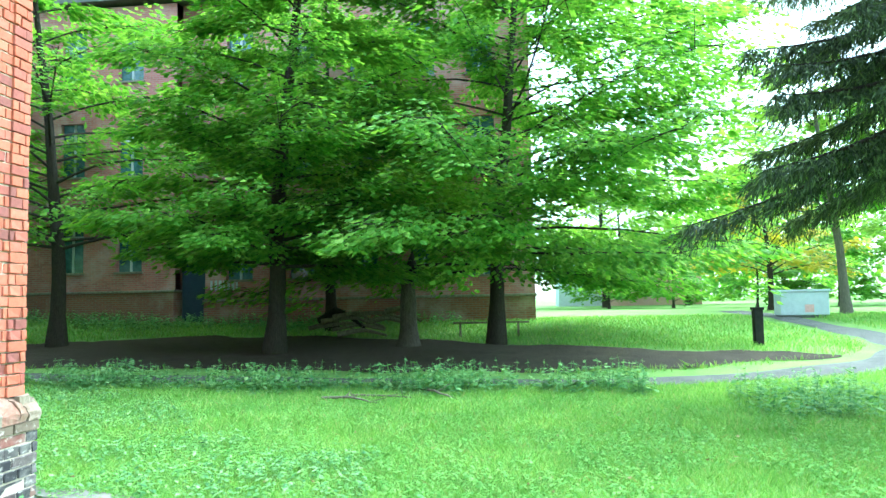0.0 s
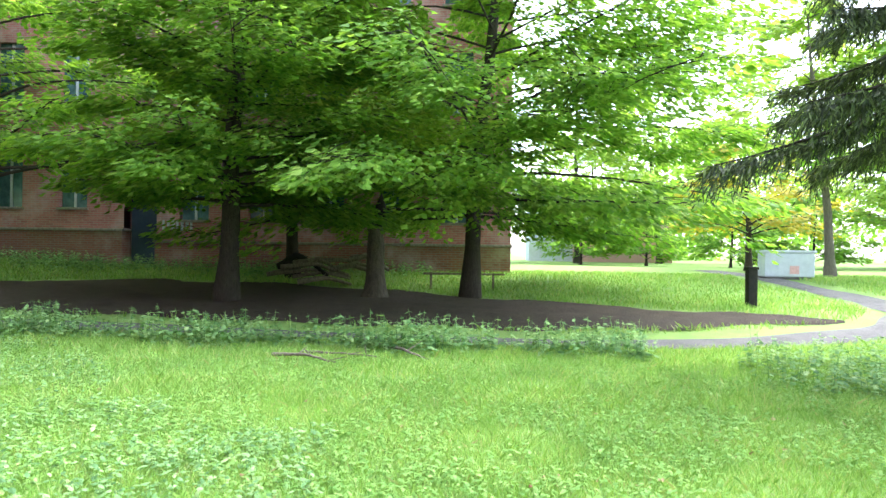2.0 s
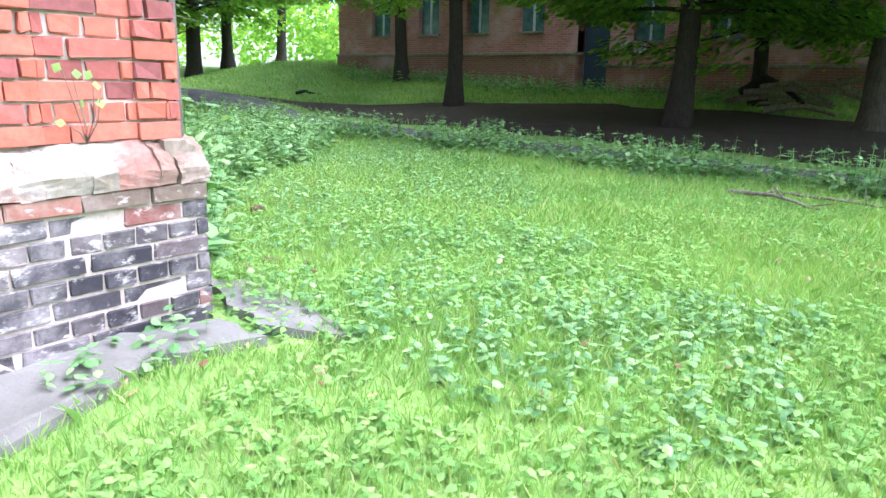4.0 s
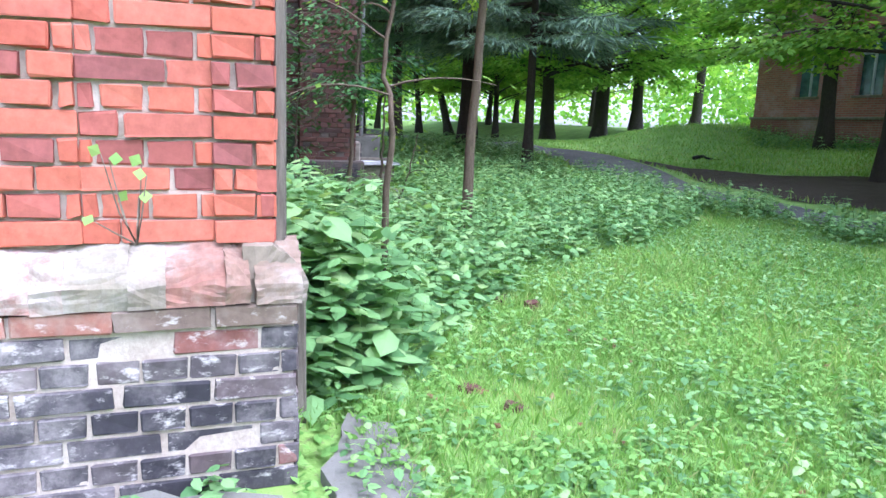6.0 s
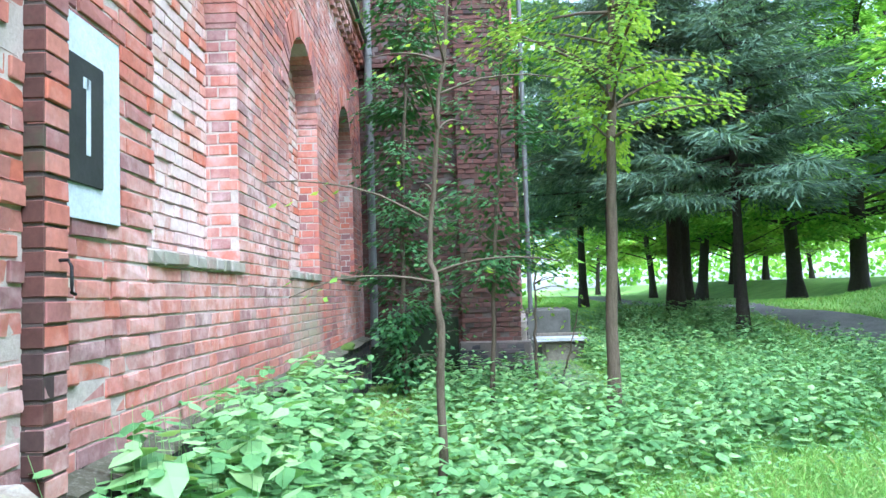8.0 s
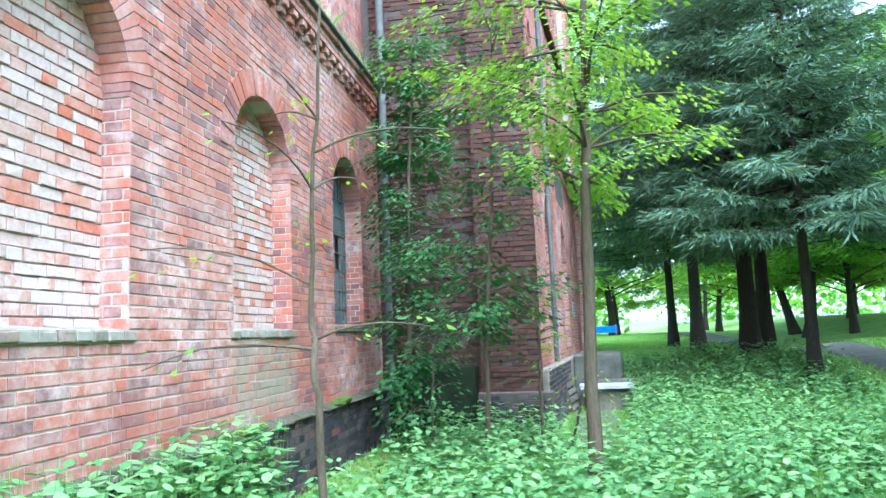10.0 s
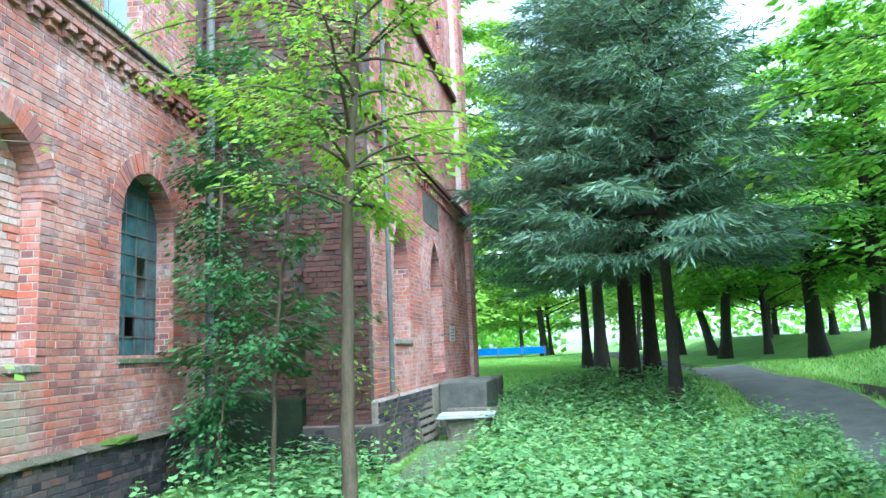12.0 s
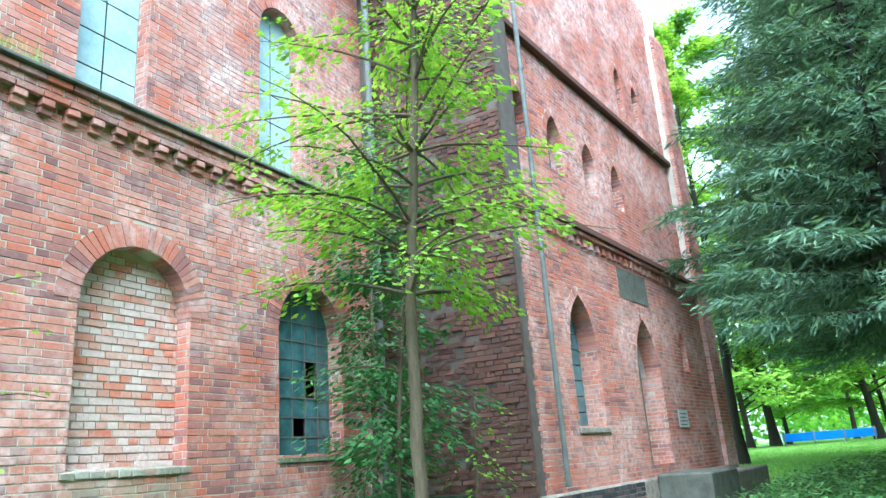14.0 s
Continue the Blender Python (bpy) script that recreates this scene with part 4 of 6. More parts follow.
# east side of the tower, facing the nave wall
# shade from the trees in this corner is in the brick colour, besides soot
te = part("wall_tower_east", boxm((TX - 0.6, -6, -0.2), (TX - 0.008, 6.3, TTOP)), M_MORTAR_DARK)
tagged(te, "sooty brick side of the tower, darkened for the shade in the corner", "wall", kind="structure")
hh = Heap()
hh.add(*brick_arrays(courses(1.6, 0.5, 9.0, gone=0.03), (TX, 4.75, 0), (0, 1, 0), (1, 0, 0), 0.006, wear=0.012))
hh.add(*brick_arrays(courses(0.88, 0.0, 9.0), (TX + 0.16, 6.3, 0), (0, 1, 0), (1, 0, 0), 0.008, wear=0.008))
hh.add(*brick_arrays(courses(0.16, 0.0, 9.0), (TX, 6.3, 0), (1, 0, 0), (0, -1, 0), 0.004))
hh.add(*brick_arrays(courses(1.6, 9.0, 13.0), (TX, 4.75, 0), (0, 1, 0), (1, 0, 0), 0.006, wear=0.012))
tagged(part("brickwork", hh.mesh("brickwork", M_BRICK_SOOT_SHADE), M_BRICK_SOOT_SHADE, te), "sooty bricks with corner shade in their dark brown, some missing", kind="stuff")
hh = Heap()
for i in range(7):
    hh.add(*brick_arrays([(0.22 * i + 0.03, 0.22 * i + 0.14, 4.70, 4.77), (0.22 * i + 0.03, 0.22 * i + 0.14, 4.775, 4.845)], (TX, 4.75, 0), (0, 1, 0), (1, 0, 0), 0.07, 0.02, 0.004))
hh.add(*brick_arrays(courses(1.55, 4.85, 5.0), (TX + 0.1, 4.75, 0), (0, 1, 0), (1, 0, 0), 0.01, 0.12))
tagged(part("corbels", hh.mesh("corbels", M_BRICK_SOOT_SHADE), M_BRICK_SOOT_SHADE, te), "sooty stepped brick corbels, darkened for corner shade", kind="stuff")
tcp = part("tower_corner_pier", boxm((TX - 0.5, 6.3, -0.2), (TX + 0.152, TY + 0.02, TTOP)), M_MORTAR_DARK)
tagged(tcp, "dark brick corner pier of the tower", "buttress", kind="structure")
hh = Heap()
hh.add(*brick_arrays(courses(0.96, -0.02, 0.60), (TX + 0.235, 6.25, 0), (0, 1, 0), (1, 0, 0), 0.008, wear=0.008))
tagged(part("plinth_brickwork", hh.mesh("plinth_brickwork", M_BRICK_DARK), M_BRICK_DARK, tcp), "sooty plinth bricks", kind="stuff")
tagged(part("plinth_tower_east", boxm((TX - 0.2, 4.9, -0.2), (TX + 0.05, 6.24, 1.0), 0.02, jitter=0.012), M_MOSS), "dark mossy foot of the tower wall", "plinth", kind="structure")
tagged(part("tower_corner_plinth", boxm((TX - 0.4, 6.25, -0.2), (TX + 0.24, TY + 0.16, 0.62), 0.02, jitter=0.004), M_MORTAR_DARK), "dark worn plinth of the corner pier", "plinth", kind="structure")
tagged(part("wall_tower_west", boxm((-23.2, -6, -0.2), (-22.6, 8.0, TTOP)), M_MORTAR), "plain brick far side of the tower", "wall", kind="structure")
tagged(part("tower_ceiling", boxm((-23.2, -6, 16.8), (TX, 7.1, 17.0)), M_METAL), "flat top closing the tower", "ceiling", kind="structure")


# ---- plants ----
def wobble_path(start, direction, length, steps, bend=0.1, rise=0.0):
    """A line that wanders from start; rise bends it up (or down) along the way."""
    p, d, out = V(start, float), V(direction, float), []
    d = d / np.linalg.norm(d)
    for i in range(steps + 1):
        out.append(p.copy())
        d = d + rng.normal(0, bend, 3) * 0.35 + V([0, 0, rise / steps])
        d /= np.linalg.norm(d)
        p = p + d * length / steps
    return V(out)


def spray(centres, dirs, radius, per, size, flat=0.22, droop=0.25):
    """Fans of leaves round each centre, nearly level, pointing outwards."""
    k = len(centres)
    a = rng.uniform(0, 2 * np.pi, (k, per))
    r = np.sqrt(rng.random((k, per))) * radius[:, None]
    off = np.stack([np.cos(a) * r, np.sin(a) * r, rng.normal(0, flat, (k, per)) * radius[:, None] - 0.25 * r * r / radius[:, None]], -1)
    at = (centres[:, None, :] + off).reshape(-1, 3)
    along = (off * 0.8 + dirs[:, None, :] * radius[:, None, None]).reshape(-1, 3) + rng.normal(0, 0.25, (k * per, 3)) * radius.mean()
    along[:, 2] = along[:, 2] * 0.3 - droop * np.linalg.norm(along[:, :2], axis=1)
    up = V([0, 0, 1.0]) + rng.normal(0, 0.28, (k * per, 3))
    s = size * rng.uniform(0.7, 1.25, k * per)
    return leaf_arrays(at, s, s * 0.62, along, up)


def make_tree(name, base, height, crown_r, crown_lo, limbs, sprays, per, leaf, mat, trunk_r, label, group="", lean=(0, 0), bark=None, spread=0.75, up_lo=0.5, fan=1.0, flat=0.22):
    """A broad-leaved tree: a tapered, flared trunk, limbs that rise and level out, fans of leaves in layers along them."""
    base = (base[0], base[1], float(ground_h(base[0], base[1])) - 0.03)
    tree = thing(name, base, label, "tree", group)
    bark = bark or M_BARK
    zs = np.linspace(0, 1, 14)
    tr = wobble_path((0, 0, 0), (lean[0], lean[1], 1), height * 0.92, 13, 0.09, 0.1)
    rad = trunk_r * (1 - 0.86 * zs) * (1 + 0.45 * np.exp(-zs * 45))
    h = Heap()
    h.add(*tube_arrays(tr, rad, 10))
    part("trunk", h.mesh("trunk", bark, True), bark, tree)
    cent, dirs, rads = [], [], []
    for i in range(limbs):
        f = (i + 0.5) / limbs
        hz = crown_lo + (height * 0.9 - crown_lo) * f ** 1.45
        k = min(hz / (height * 0.92), 0.98) * 13
        p = tr[int(k)] + (tr[min(int(k) + 1, 13)] - tr[int(k)]) * (k - int(k))
        az = i * 2.399 + rng.normal(0, 0.3)
        prof = math.sin(math.pi * min(0.97, 0.30 + 0.68 * f)) ** 0.6
        ln = crown_r * prof * rng.uniform(0.8, 1.12)
        rise = up_lo + 0.7 * f
        path = wobble_path(p, (math.cos(az), math.sin(az), rise), ln * 1.15, 8, 0.12, -rise * 1.15)
        r0 = max(0.015, trunk_r * 0.24 * (1 - 0.6 * f))
        hb = Heap()
        hb.add(*tube_arrays(path, np.linspace(r0, 0.008, 9), 5))
        for _ in range(sprays):
            t = rng.uniform(0.22, 1.0) ** 0.8 * 8
            q = path[int(min(t, 7.99))] + (path[int(min(t, 7.99)) + 1] - path[int(min(t, 7.99))]) * (t - int(min(t, 7.99)))
            side = rng.normal(0, 1, 3) * V([1, 1, 0.25])
            reach = rng.uniform(0.0, spread) * (0.4 + 0.6 * t / 8) * ln * 0.33
            c = q + side / (np.linalg.norm(side) + 1e-6) * reach
            if reach > 0.25:
                hb.add(*tube_arrays(V([q, 0.5 * (q + c) + V([0, 0, 0.05]), c]), V([0.012, 0.008, 0.004]), 3))
            cent.append(c)
            dirs.append((c - p) / (np.linalg.norm(c - p) + 1e-6))
            rads.append(fan * rng.uniform(0.3, 0.62) * (0.6 + crown_r * 0.09))
        part("limb", hb.mesh("limb", bark, True), bark, tree)
    v, f = spray(V(cent), V(dirs), V(rads), per, leaf, flat)
    part("crown", mesh_np("crown", v, f, mat), mat, tree)
    return tree


def make_spruce(name, base, height, radius, first, whorls, twigs, label, group="", size=0.2, trunk_r=0.28, droop=0.5, hang=1.0, mat=None):
    """A spruce: a straight trunk, whorls of sagging branches, each hung with drooping twigs of needles."""
    base = (base[0], base[1], float(ground_h(base[0], base[1])) - 0.03)
    tree = thing(name, base, label, "tree", group)
    tr = wobble_path((0, 0, 0), (0, 0, 1), height, 12, 0.015)
    h = Heap()
    h.add(*tube_arrays(tr, np.linspace(trunk_r, 0.02, 13) * (1 + 0.5 * np.exp(-np.linspace(0, 1, 13) * 30)), 10))
    part("trunk", h.mesh("trunk", M_BARK, True), M_BARK, tree)
    at, along, lens = [], [], []
    for w in range(whorls):
        f = w / whorls
        hz = first + (height * 0.97 - first) * f
        n = 6 if f < 0.8 else 4
        for i in range(n):
            az = w * 0.7 + i * 2 * math.pi / n + rng.normal(0, 0.25)
            ln = radius * (1 - f) ** 0.75 * rng.uniform(0.7, 1.1) + 0.25
            p0 = V([0, 0, hz + rng.normal(0, 0.12)])
            path = wobble_path(p0, (math.cos(az), math.sin(az), 0.15 - droop * (1 - f)), ln, 7, 0.06, 0.5 * droop)
            hb = Heap()
            hb.add(*tube_arrays(path, np.linspace(0.035 * (1 - f) + 0.012, 0.005, 8), 4))
            part("branch", hb.mesh("branch", M_BARK, True), M_BARK, tree)
            k = int(twigs * (0.3 + 0.7 * ln / radius))
            t = rng.uniform(0.15, 1.0, k) * 7
            i0 = np.minimum(t.astype(int), 6)
            q = path[i0] + (path[i0 + 1] - path[i0]) * (t - i0)[:, None]
            out = unit(path[i0 + 1] - path[i0])
            sd = np.stack([-out[:, 1], out[:, 0], np.zeros(k)], 1) * rng.choice([-1, 1], k)[:, None]
            d = out * rng.uniform(0.3, 0.9, k)[:, None] + sd * rng.uniform(0.2, 1.0, k)[:, None] + V([0, 0, -1.0]) * (hang * rng.uniform(0.15, 1.0, k))[:, None]
            d = unit(d)
            s = size * rng.uniform(0.7, 1.6, k) * (0.7 + 0.5 * (1 - f))
            for j in range(6):
                at.append(q + d * s[:, None] * 0.5 * j + rng.normal(0, 0.012, (k, 3)))
                along.append(d + rng.normal(0, 0.35, (k, 3)))
                lens.append(s * (1.15 - 0.1 * j))
    at, along, lens = np.concatenate(at), np.concatenate(along), np.concatenate(lens)
    v, f = leaf_arrays(at, lens, lens * 0.15, along, rng.normal(0, 1, (len(at), 3)) + V([0, 0, 1.2]), 0.3)
    mat = mat or M_NEEDLE
    part("needles", mesh_np("needles", v, f, mat), mat, tree)
    return tree


# big trees on the dark bed
TREE = "old park tree with a dark trunk and layered fresh green leaves"
make_tree("tree", (-6.51, 16.22), 13.0, 3.6, 2.0, 58, 18, 50, 0.17, M_LEAF, 0.21, TREE, "trees on the bed", (0.02, 0.0), up_lo=0.12, fan=1.1, flat=0.16)
make_tree("tree", (-1.54, 18.4), 16.0, 5.9, 1.9, 82, 24, 58, 0.18, M_LEAF, 0.2, TREE, "trees on the bed", (0.05, 0.0), up_lo=0.05, fan=1.1, flat=0.16)
make_tree("tree", (-13.75, 19.0), 13.0, 5.0, 2.7, 40, 18, 26, 0.2, M_LEAF, 0.22, TREE, "trees on the bed", up_lo=0.2)
make_tree("tree", (-6.8, 22.3), 12.5, 4.6, 2.4, 38, 18, 26, 0.21, M_LEAF, 0.18, TREE, "trees on the bed", (-0.03, 0), up_lo=0.2)
make_tree("tree", (-19.4, 23.2), 13.0, 4.6, 3.0, 36, 16, 36, 0.2, M_LEAF, 0.24, TREE, "trees on the bed", up_lo=0.3)
BANK = "park tree with a dark straight trunk on the grassy bank"
make_tree("tree", (-34.8, 21.6), 15.0, 6.4, 3.4, 42, 15, 44, 0.26, M_LEAF, 0.36, BANK, "trees on the bank", (-0.05, 0.02), up_lo=0.25, fan=1.3, flat=0.14)
make_tree("tree", (-31.2, 22.3), 14.5, 6.2, 3.3, 42, 15, 44, 0.25, M_LEAF, 0.36, BANK, "trees on the bank", (0.05, 0.0), up_lo=0.25, fan=1.3, flat=0.14)
make_tree("tree", (-34.5, 26.5), 14.0, 5.6, 3.4, 36, 13, 36, 0.26, M_LEAF, 0.3, BANK, "trees on the bank", up_lo=0.3)

# the broken stump with new shoots between them
stump = thing("tree_stump", (-3.66, 17.7, float(ground_h(-3.66, 17.7))), "broken grey tree stump with a charred black top", "stump")
h = Heap()
tr = wobble_path((0, 0, -0.05), (0.05, 0, 1), 1.75, 8, 0.08)
h.add(*tube_arrays(tr, V([0.36, 0.27, 0.23, 0.21, 0.2, 0.2, 0.19, 0.17, 0.15]), 10))
part("trunk", h.mesh("trunk", M_STUMP, True), M_STUMP, stump)
h = Heap()
h.add(*tube_arrays(wobble_path((0.08, 0, 1.6), (0.05, 0, 1), 0.75, 5, 0.1), V([0.17, 0.16, 0.13, 0.12, 0.07, 0.01]), 9))
part("charred_top", h.mesh("charred_top", M_CHARRED, True), M_CHARRED, stump, "charred black broken top")
cc = V([rng.normal(0, 1, 3) * V([1.7, 1.0, 0.5]) + V([-0.2, -0.8, 3.7]) for _ in range(120)])
v, f = spray(cc, unit(cc - V([0, 0, 1.6])), rng.uniform(0.3, 0.65, 120), 40, 0.16, 0.14)
part("foliage", mesh_np("foliage", v, f, M_LEAF_BRIGHT), M_LEAF_BRIGHT, stump, "bright young leaves on the shoots")

# conifers
make_spruce("spruce", (4.3, 9.4), 10.5, 2.9, 3.5, 18, 430, "tall spruce with long hanging branches", size=0.1, trunk_r=0.2, droop=0.75, hang=1.5, mat=M_NEEDLE_OLD)
SPRUCE = "dark blue-green spruce with layered level boughs in the park"
sp = make_spruce("spruce", (-20.45, 11.7), 15.0, 3.6, 4.0, 22, 120, SPRUCE, "park spruces", size=0.2, trunk_r=0.2, droop=0.32, hang=0.35)
sq = make_spruce("spruce", (-29.0, 12.1), 17.0, 4.9, 4.6, 24, 130, SPRUCE, "park spruces", size=0.24, trunk_r=0.22, droop=0.36, hang=0.4)
make_spruce("spruce", (-17.05, 11.95), 11.5, 2.7, 3.0, 20, 100, SPRUCE, "park spruces", size=0.17, trunk_r=0.11, droop=0.3, hang=0.35)
for src, x, y, s, a in ((sp, -22.1, 12.5, 0.92, 70), (sq, -36.0, 12.3, 0.9, 290)):
    c = copy_thing(src, pose(x, y, float(ground_h(x, y)) - 0.03, 0, 0, a) @ Matrix.Diagonal((s, s, s, 1)))
    c.scale = (s, s, s)

# park trees further off
make_tree("tree", (-35.0, 6.6), 22.0, 5.6, 6.5, 52, 20, 52, 0.22, M_LEAF_BRIGHT, 0.2, "light green park tree behind the tower", "park trees", up_lo=0.4)
pk = make_tree("tree", (-42.2, 19.9), 14.0, 5.6, 3.2, 32, 13, 30, 0.28, M_LEAF, 0.3, "slim park tree with a bent dark trunk", "park trees", (0.2, 0.05))
pk2 = make_tree("tree", (-46.0, 27.0), 14.0, 5.6, 2.0, 34, 13, 26, 0.3, M_LEAF_BRIGHT, 0.2, "light green park tree on the lawn", "park trees")
FAR = [(-44.3, 22.8), (-46.8, 20.6), (-52.0, 25.5), (-57, 30), (-50, 19.5), (-58, 28), (-64, 20), (-70, 12.5), (-62, 36), (-50, 33), (-42, 36), (-58, 4.0), (-66, -1.5), (-74, 5), (-82, 10), (-80, 22), (24, 44), (30, 38), (5, 52), (12, 58), (-4, 50), (30, 52), (26, 48), (36, 46), (20, 60), (40, 34), (8, 64)]
for i, (x, y) in enumerate(FAR):
    src = pk if (i % 3 and x < -30 and x > -48) else pk2
    s = rng.uniform(0.85, 1.2)
    c = copy_thing(src, pose(x, y, float(ground_h(x, y)) - 0.03, 0, 0, rng.uniform(0, 360)) @ Matrix.Diagonal((s, s, s, 1)))
    c.scale = (s, s, s)
for x, y, s in ((-61.5, 5.2, 1.6), (-63, 11.6, 1.5), (-60, -1, 1.7)):
    c = copy_thing(pk2, pose(x, y, float(ground_h(x, y)) - 0.03, 0, 0, 40 * s * 7) @ Matrix.Diagonal((s, s, s, 1)))
    c.scale = (s, s, s)
make_tree("tree", (10.6, 35.0), 7.0, 3.6, 1.6, 26, 11, 22, 0.24, M_LEAF_SUNLIT, 0.16, "ornamental tree beyond the track, sunlight painted yellow into its leaves", "")

make_tree("tree", (10.0, 25.9), 10.0, 4.0, 3.2, 30, 12, 26, 0.24, M_LEAF_BRIGHT, 0.16, "light green tree with a pale grey trunk by the track", "", bark=M_TIMBER)
make_tree("tree", (12.2, 25.4), 9.0, 3.6, 3.0, 26, 11, 26, 0.24, M_LEAF, 0.2, "dark-trunked tree beside the branching track", "")
for x, y in ((4.6, 47.0), (8.2, 45.0), (12.6, 43.5), (16.5, 42.0)):
    make_tree("small_tree", (x, y), 4.6, 2.6, 0.4, 24, 8, 24, 0.26, M_LEAF, 0.08, "dense shrubby tree at the far edge of the lawn", "shrubs beyond the lawn")

# far woods all round
h = Heap()
hb = Heap()
for i in range(270):
    a = rng.uniform(0, 2 * math.pi)
    r = rng.uniform(75, 125)
    x, y = -12 + r * math.cos(a), 20 + r * math.sin(a)
    ht = rng.uniform(11, 19)
    k = 420
    q = rng.normal(0, 1, (k, 3))
    q = q / np.linalg.norm(q, axis=1)[:, None] * (rng.random((k, 1)) ** 0.4)
    at = V([x, y, ht * 0.44 + float(ground_h(x, y))]) + q * V([6.0, 6.0, ht * 0.5])
    s = rng.uniform(0.5, 1.15, k)
    h.add(*leaf_arrays(at, s, s * 0.8, rng.normal(0, 1, (k, 3)), rng.normal(0, 0.6, (k, 3)) + V([0, 0, 1]), 0.2))
tagged(part("far_woods", h.mesh("far_woods", M_LEAF), M_LEAF), "distant green woods round the park", "woods", kind="stuff")

# ---- saplings by the wall ----
def make_sapling(name, path, r0, shoots, leaves, size, mat, label, reach=0.8, low=0.45, per=10, group="saplings by the wall"):
    """A thin stem with side shoots; leaves in loose bunches towards their ends."""
    b = path[0]
    t = thing(name, b, label, "sapling", group)
    pts = V(path, float) - V(b, float)
    tt = np.linspace(0, len(pts) - 1, 24)
    sm = np.stack([np.interp(tt, np.arange(len(pts)), pts[:, i]) for i in range(3)], 1)
    for _ in range(3):
        sm[1:-1] = 0.25 * sm[:-2] + 0.5 * sm[1:-1] + 0.25 * sm[2:]
    sm[1:] += rng.normal(0, 0.008, (23, 3))
    h = Heap()
    h.add(*tube_arrays(sm, np.linspace(r0, r0 * 0.28, 24) * (1 + 0.35 * np.exp(-np.arange(24) * 0.9)), 8))
    part("stem", h.mesh("stem", M_BARK_YOUNG, True), M_BARK_YOUNG, t)
    cent, dirs, rads = [], [], []
    for i in range(shoots):
        k = rng.uniform(low, 1.0) * 22.9
        p = sm[int(k)]
        az = i * 2.399 + rng.normal(0, 0.4)
        ln = reach * rng.uniform(0.5, 1.2)
        q = wobble_path(p, (math.cos(az), math.sin(az), rng.uniform(0.2, 0.8)), ln, 6, 0.14, -0.7)
        hb = Heap()
        hb.add(*tube_arrays(q, np.linspace(r0 * 0.3, 0.003, 7), 4))
        part("twig", hb.mesh("twig", M_BARK_YOUNG, True), M_BARK_YOUNG, t)
        for j in range(leaves):
            m_ = rng.uniform(0.35, 1.0) * 5.99
            c = q[int(m_)] + rng.normal(0, 0.07, 3)
            cent.append(c)
            dirs.append(unit((q[-1] - q[0])[None])[0])
            rads.append(rng.uniform(0.1, 0.24))
    v, f = spray(V(cent), V(dirs), V(rads), per, size, 0.3, 0.35)
    part("leaves", mesh_np("leaves", v, f, mat), mat, t)
    return t


make_sapling("sapling", [(-9.83, 7.70, -0.03), (-9.78, 7.72, 1.2), (-9.72, 7.78, 2.4), (-9.75, 7.82, 3.6), (-9.85, 7.9, 5.0), (-9.8, 8.0, 6.4), (-9.7, 8.1, 7.6)], 0.065, 64, 12, 0.075, M_LEAF_BRIGHT, "slender maple sapling with light green leaves", 1.9, 0.4, 11)
make_sapling("sapling", [(-7.2, 6.05, -0.02), (-7.18, 6.06, 0.7), (-7.05, 6.08, 1.3), (-7.2, 6.0, 1.55), (-7.0, 6.1, 2.4), (-6.9, 6.2, 3.4)], 0.03, 9, 2, 0.06, M_LEAF_BRIGHT, "thin bare-stemmed sapling with few leaves", 0.9, 0.5, 3)
make_sapling("sapling", [(-11.8, 7.18, 0), (-11.75, 7.2, 1.0), (-11.85, 7.22, 2.1)], 0.025, 7, 3, 0.07, M_LEAF_BRIGHT, "thin upright sapling in the nettles", 0.6, 0.4, 5)
make_sapling("sapling", [(-11.4, 5.95, 0), (-11.35, 5.95, 0.7), (-11.5, 6.0, 1.5)], 0.022, 6, 3, 0.07, M_IVY, "thin upright sapling in the nettles", 0.5, 0.4, 5)
make_sapling("sapling", [(-12.1, 7.5, 0), (-12.0, 7.65, 0.5), (-12.1, 7.8, 1.1)], 0.02, 4, 2, 0.07, M_LEAF_BRIGHT, "thin bent sapling in the nettles", 0.4, 0.5, 4)
make_sapling("sapling", [(-12.3, 5.5, 0), (-12.35, 5.5, 2.0), (-12.3, 5.6, 4.0), (-12.4, 5.7, 5.6)], 0.04, 72, 9, 0.085, M_IVY, "dark leafy sapling in the corner of the walls", 0.65, 0.04, 9)
make_sapling("sapling", [(-11.2, 6.6, 0), (-11.1, 6.65, 1.6), (-11.2, 6.8, 3.4), (-11.1, 6.9, 5.2)], 0.03, 44, 8, 0.08, M_IVY, "young tree with thin branches before the tower", 1.0, 0.3, 9)

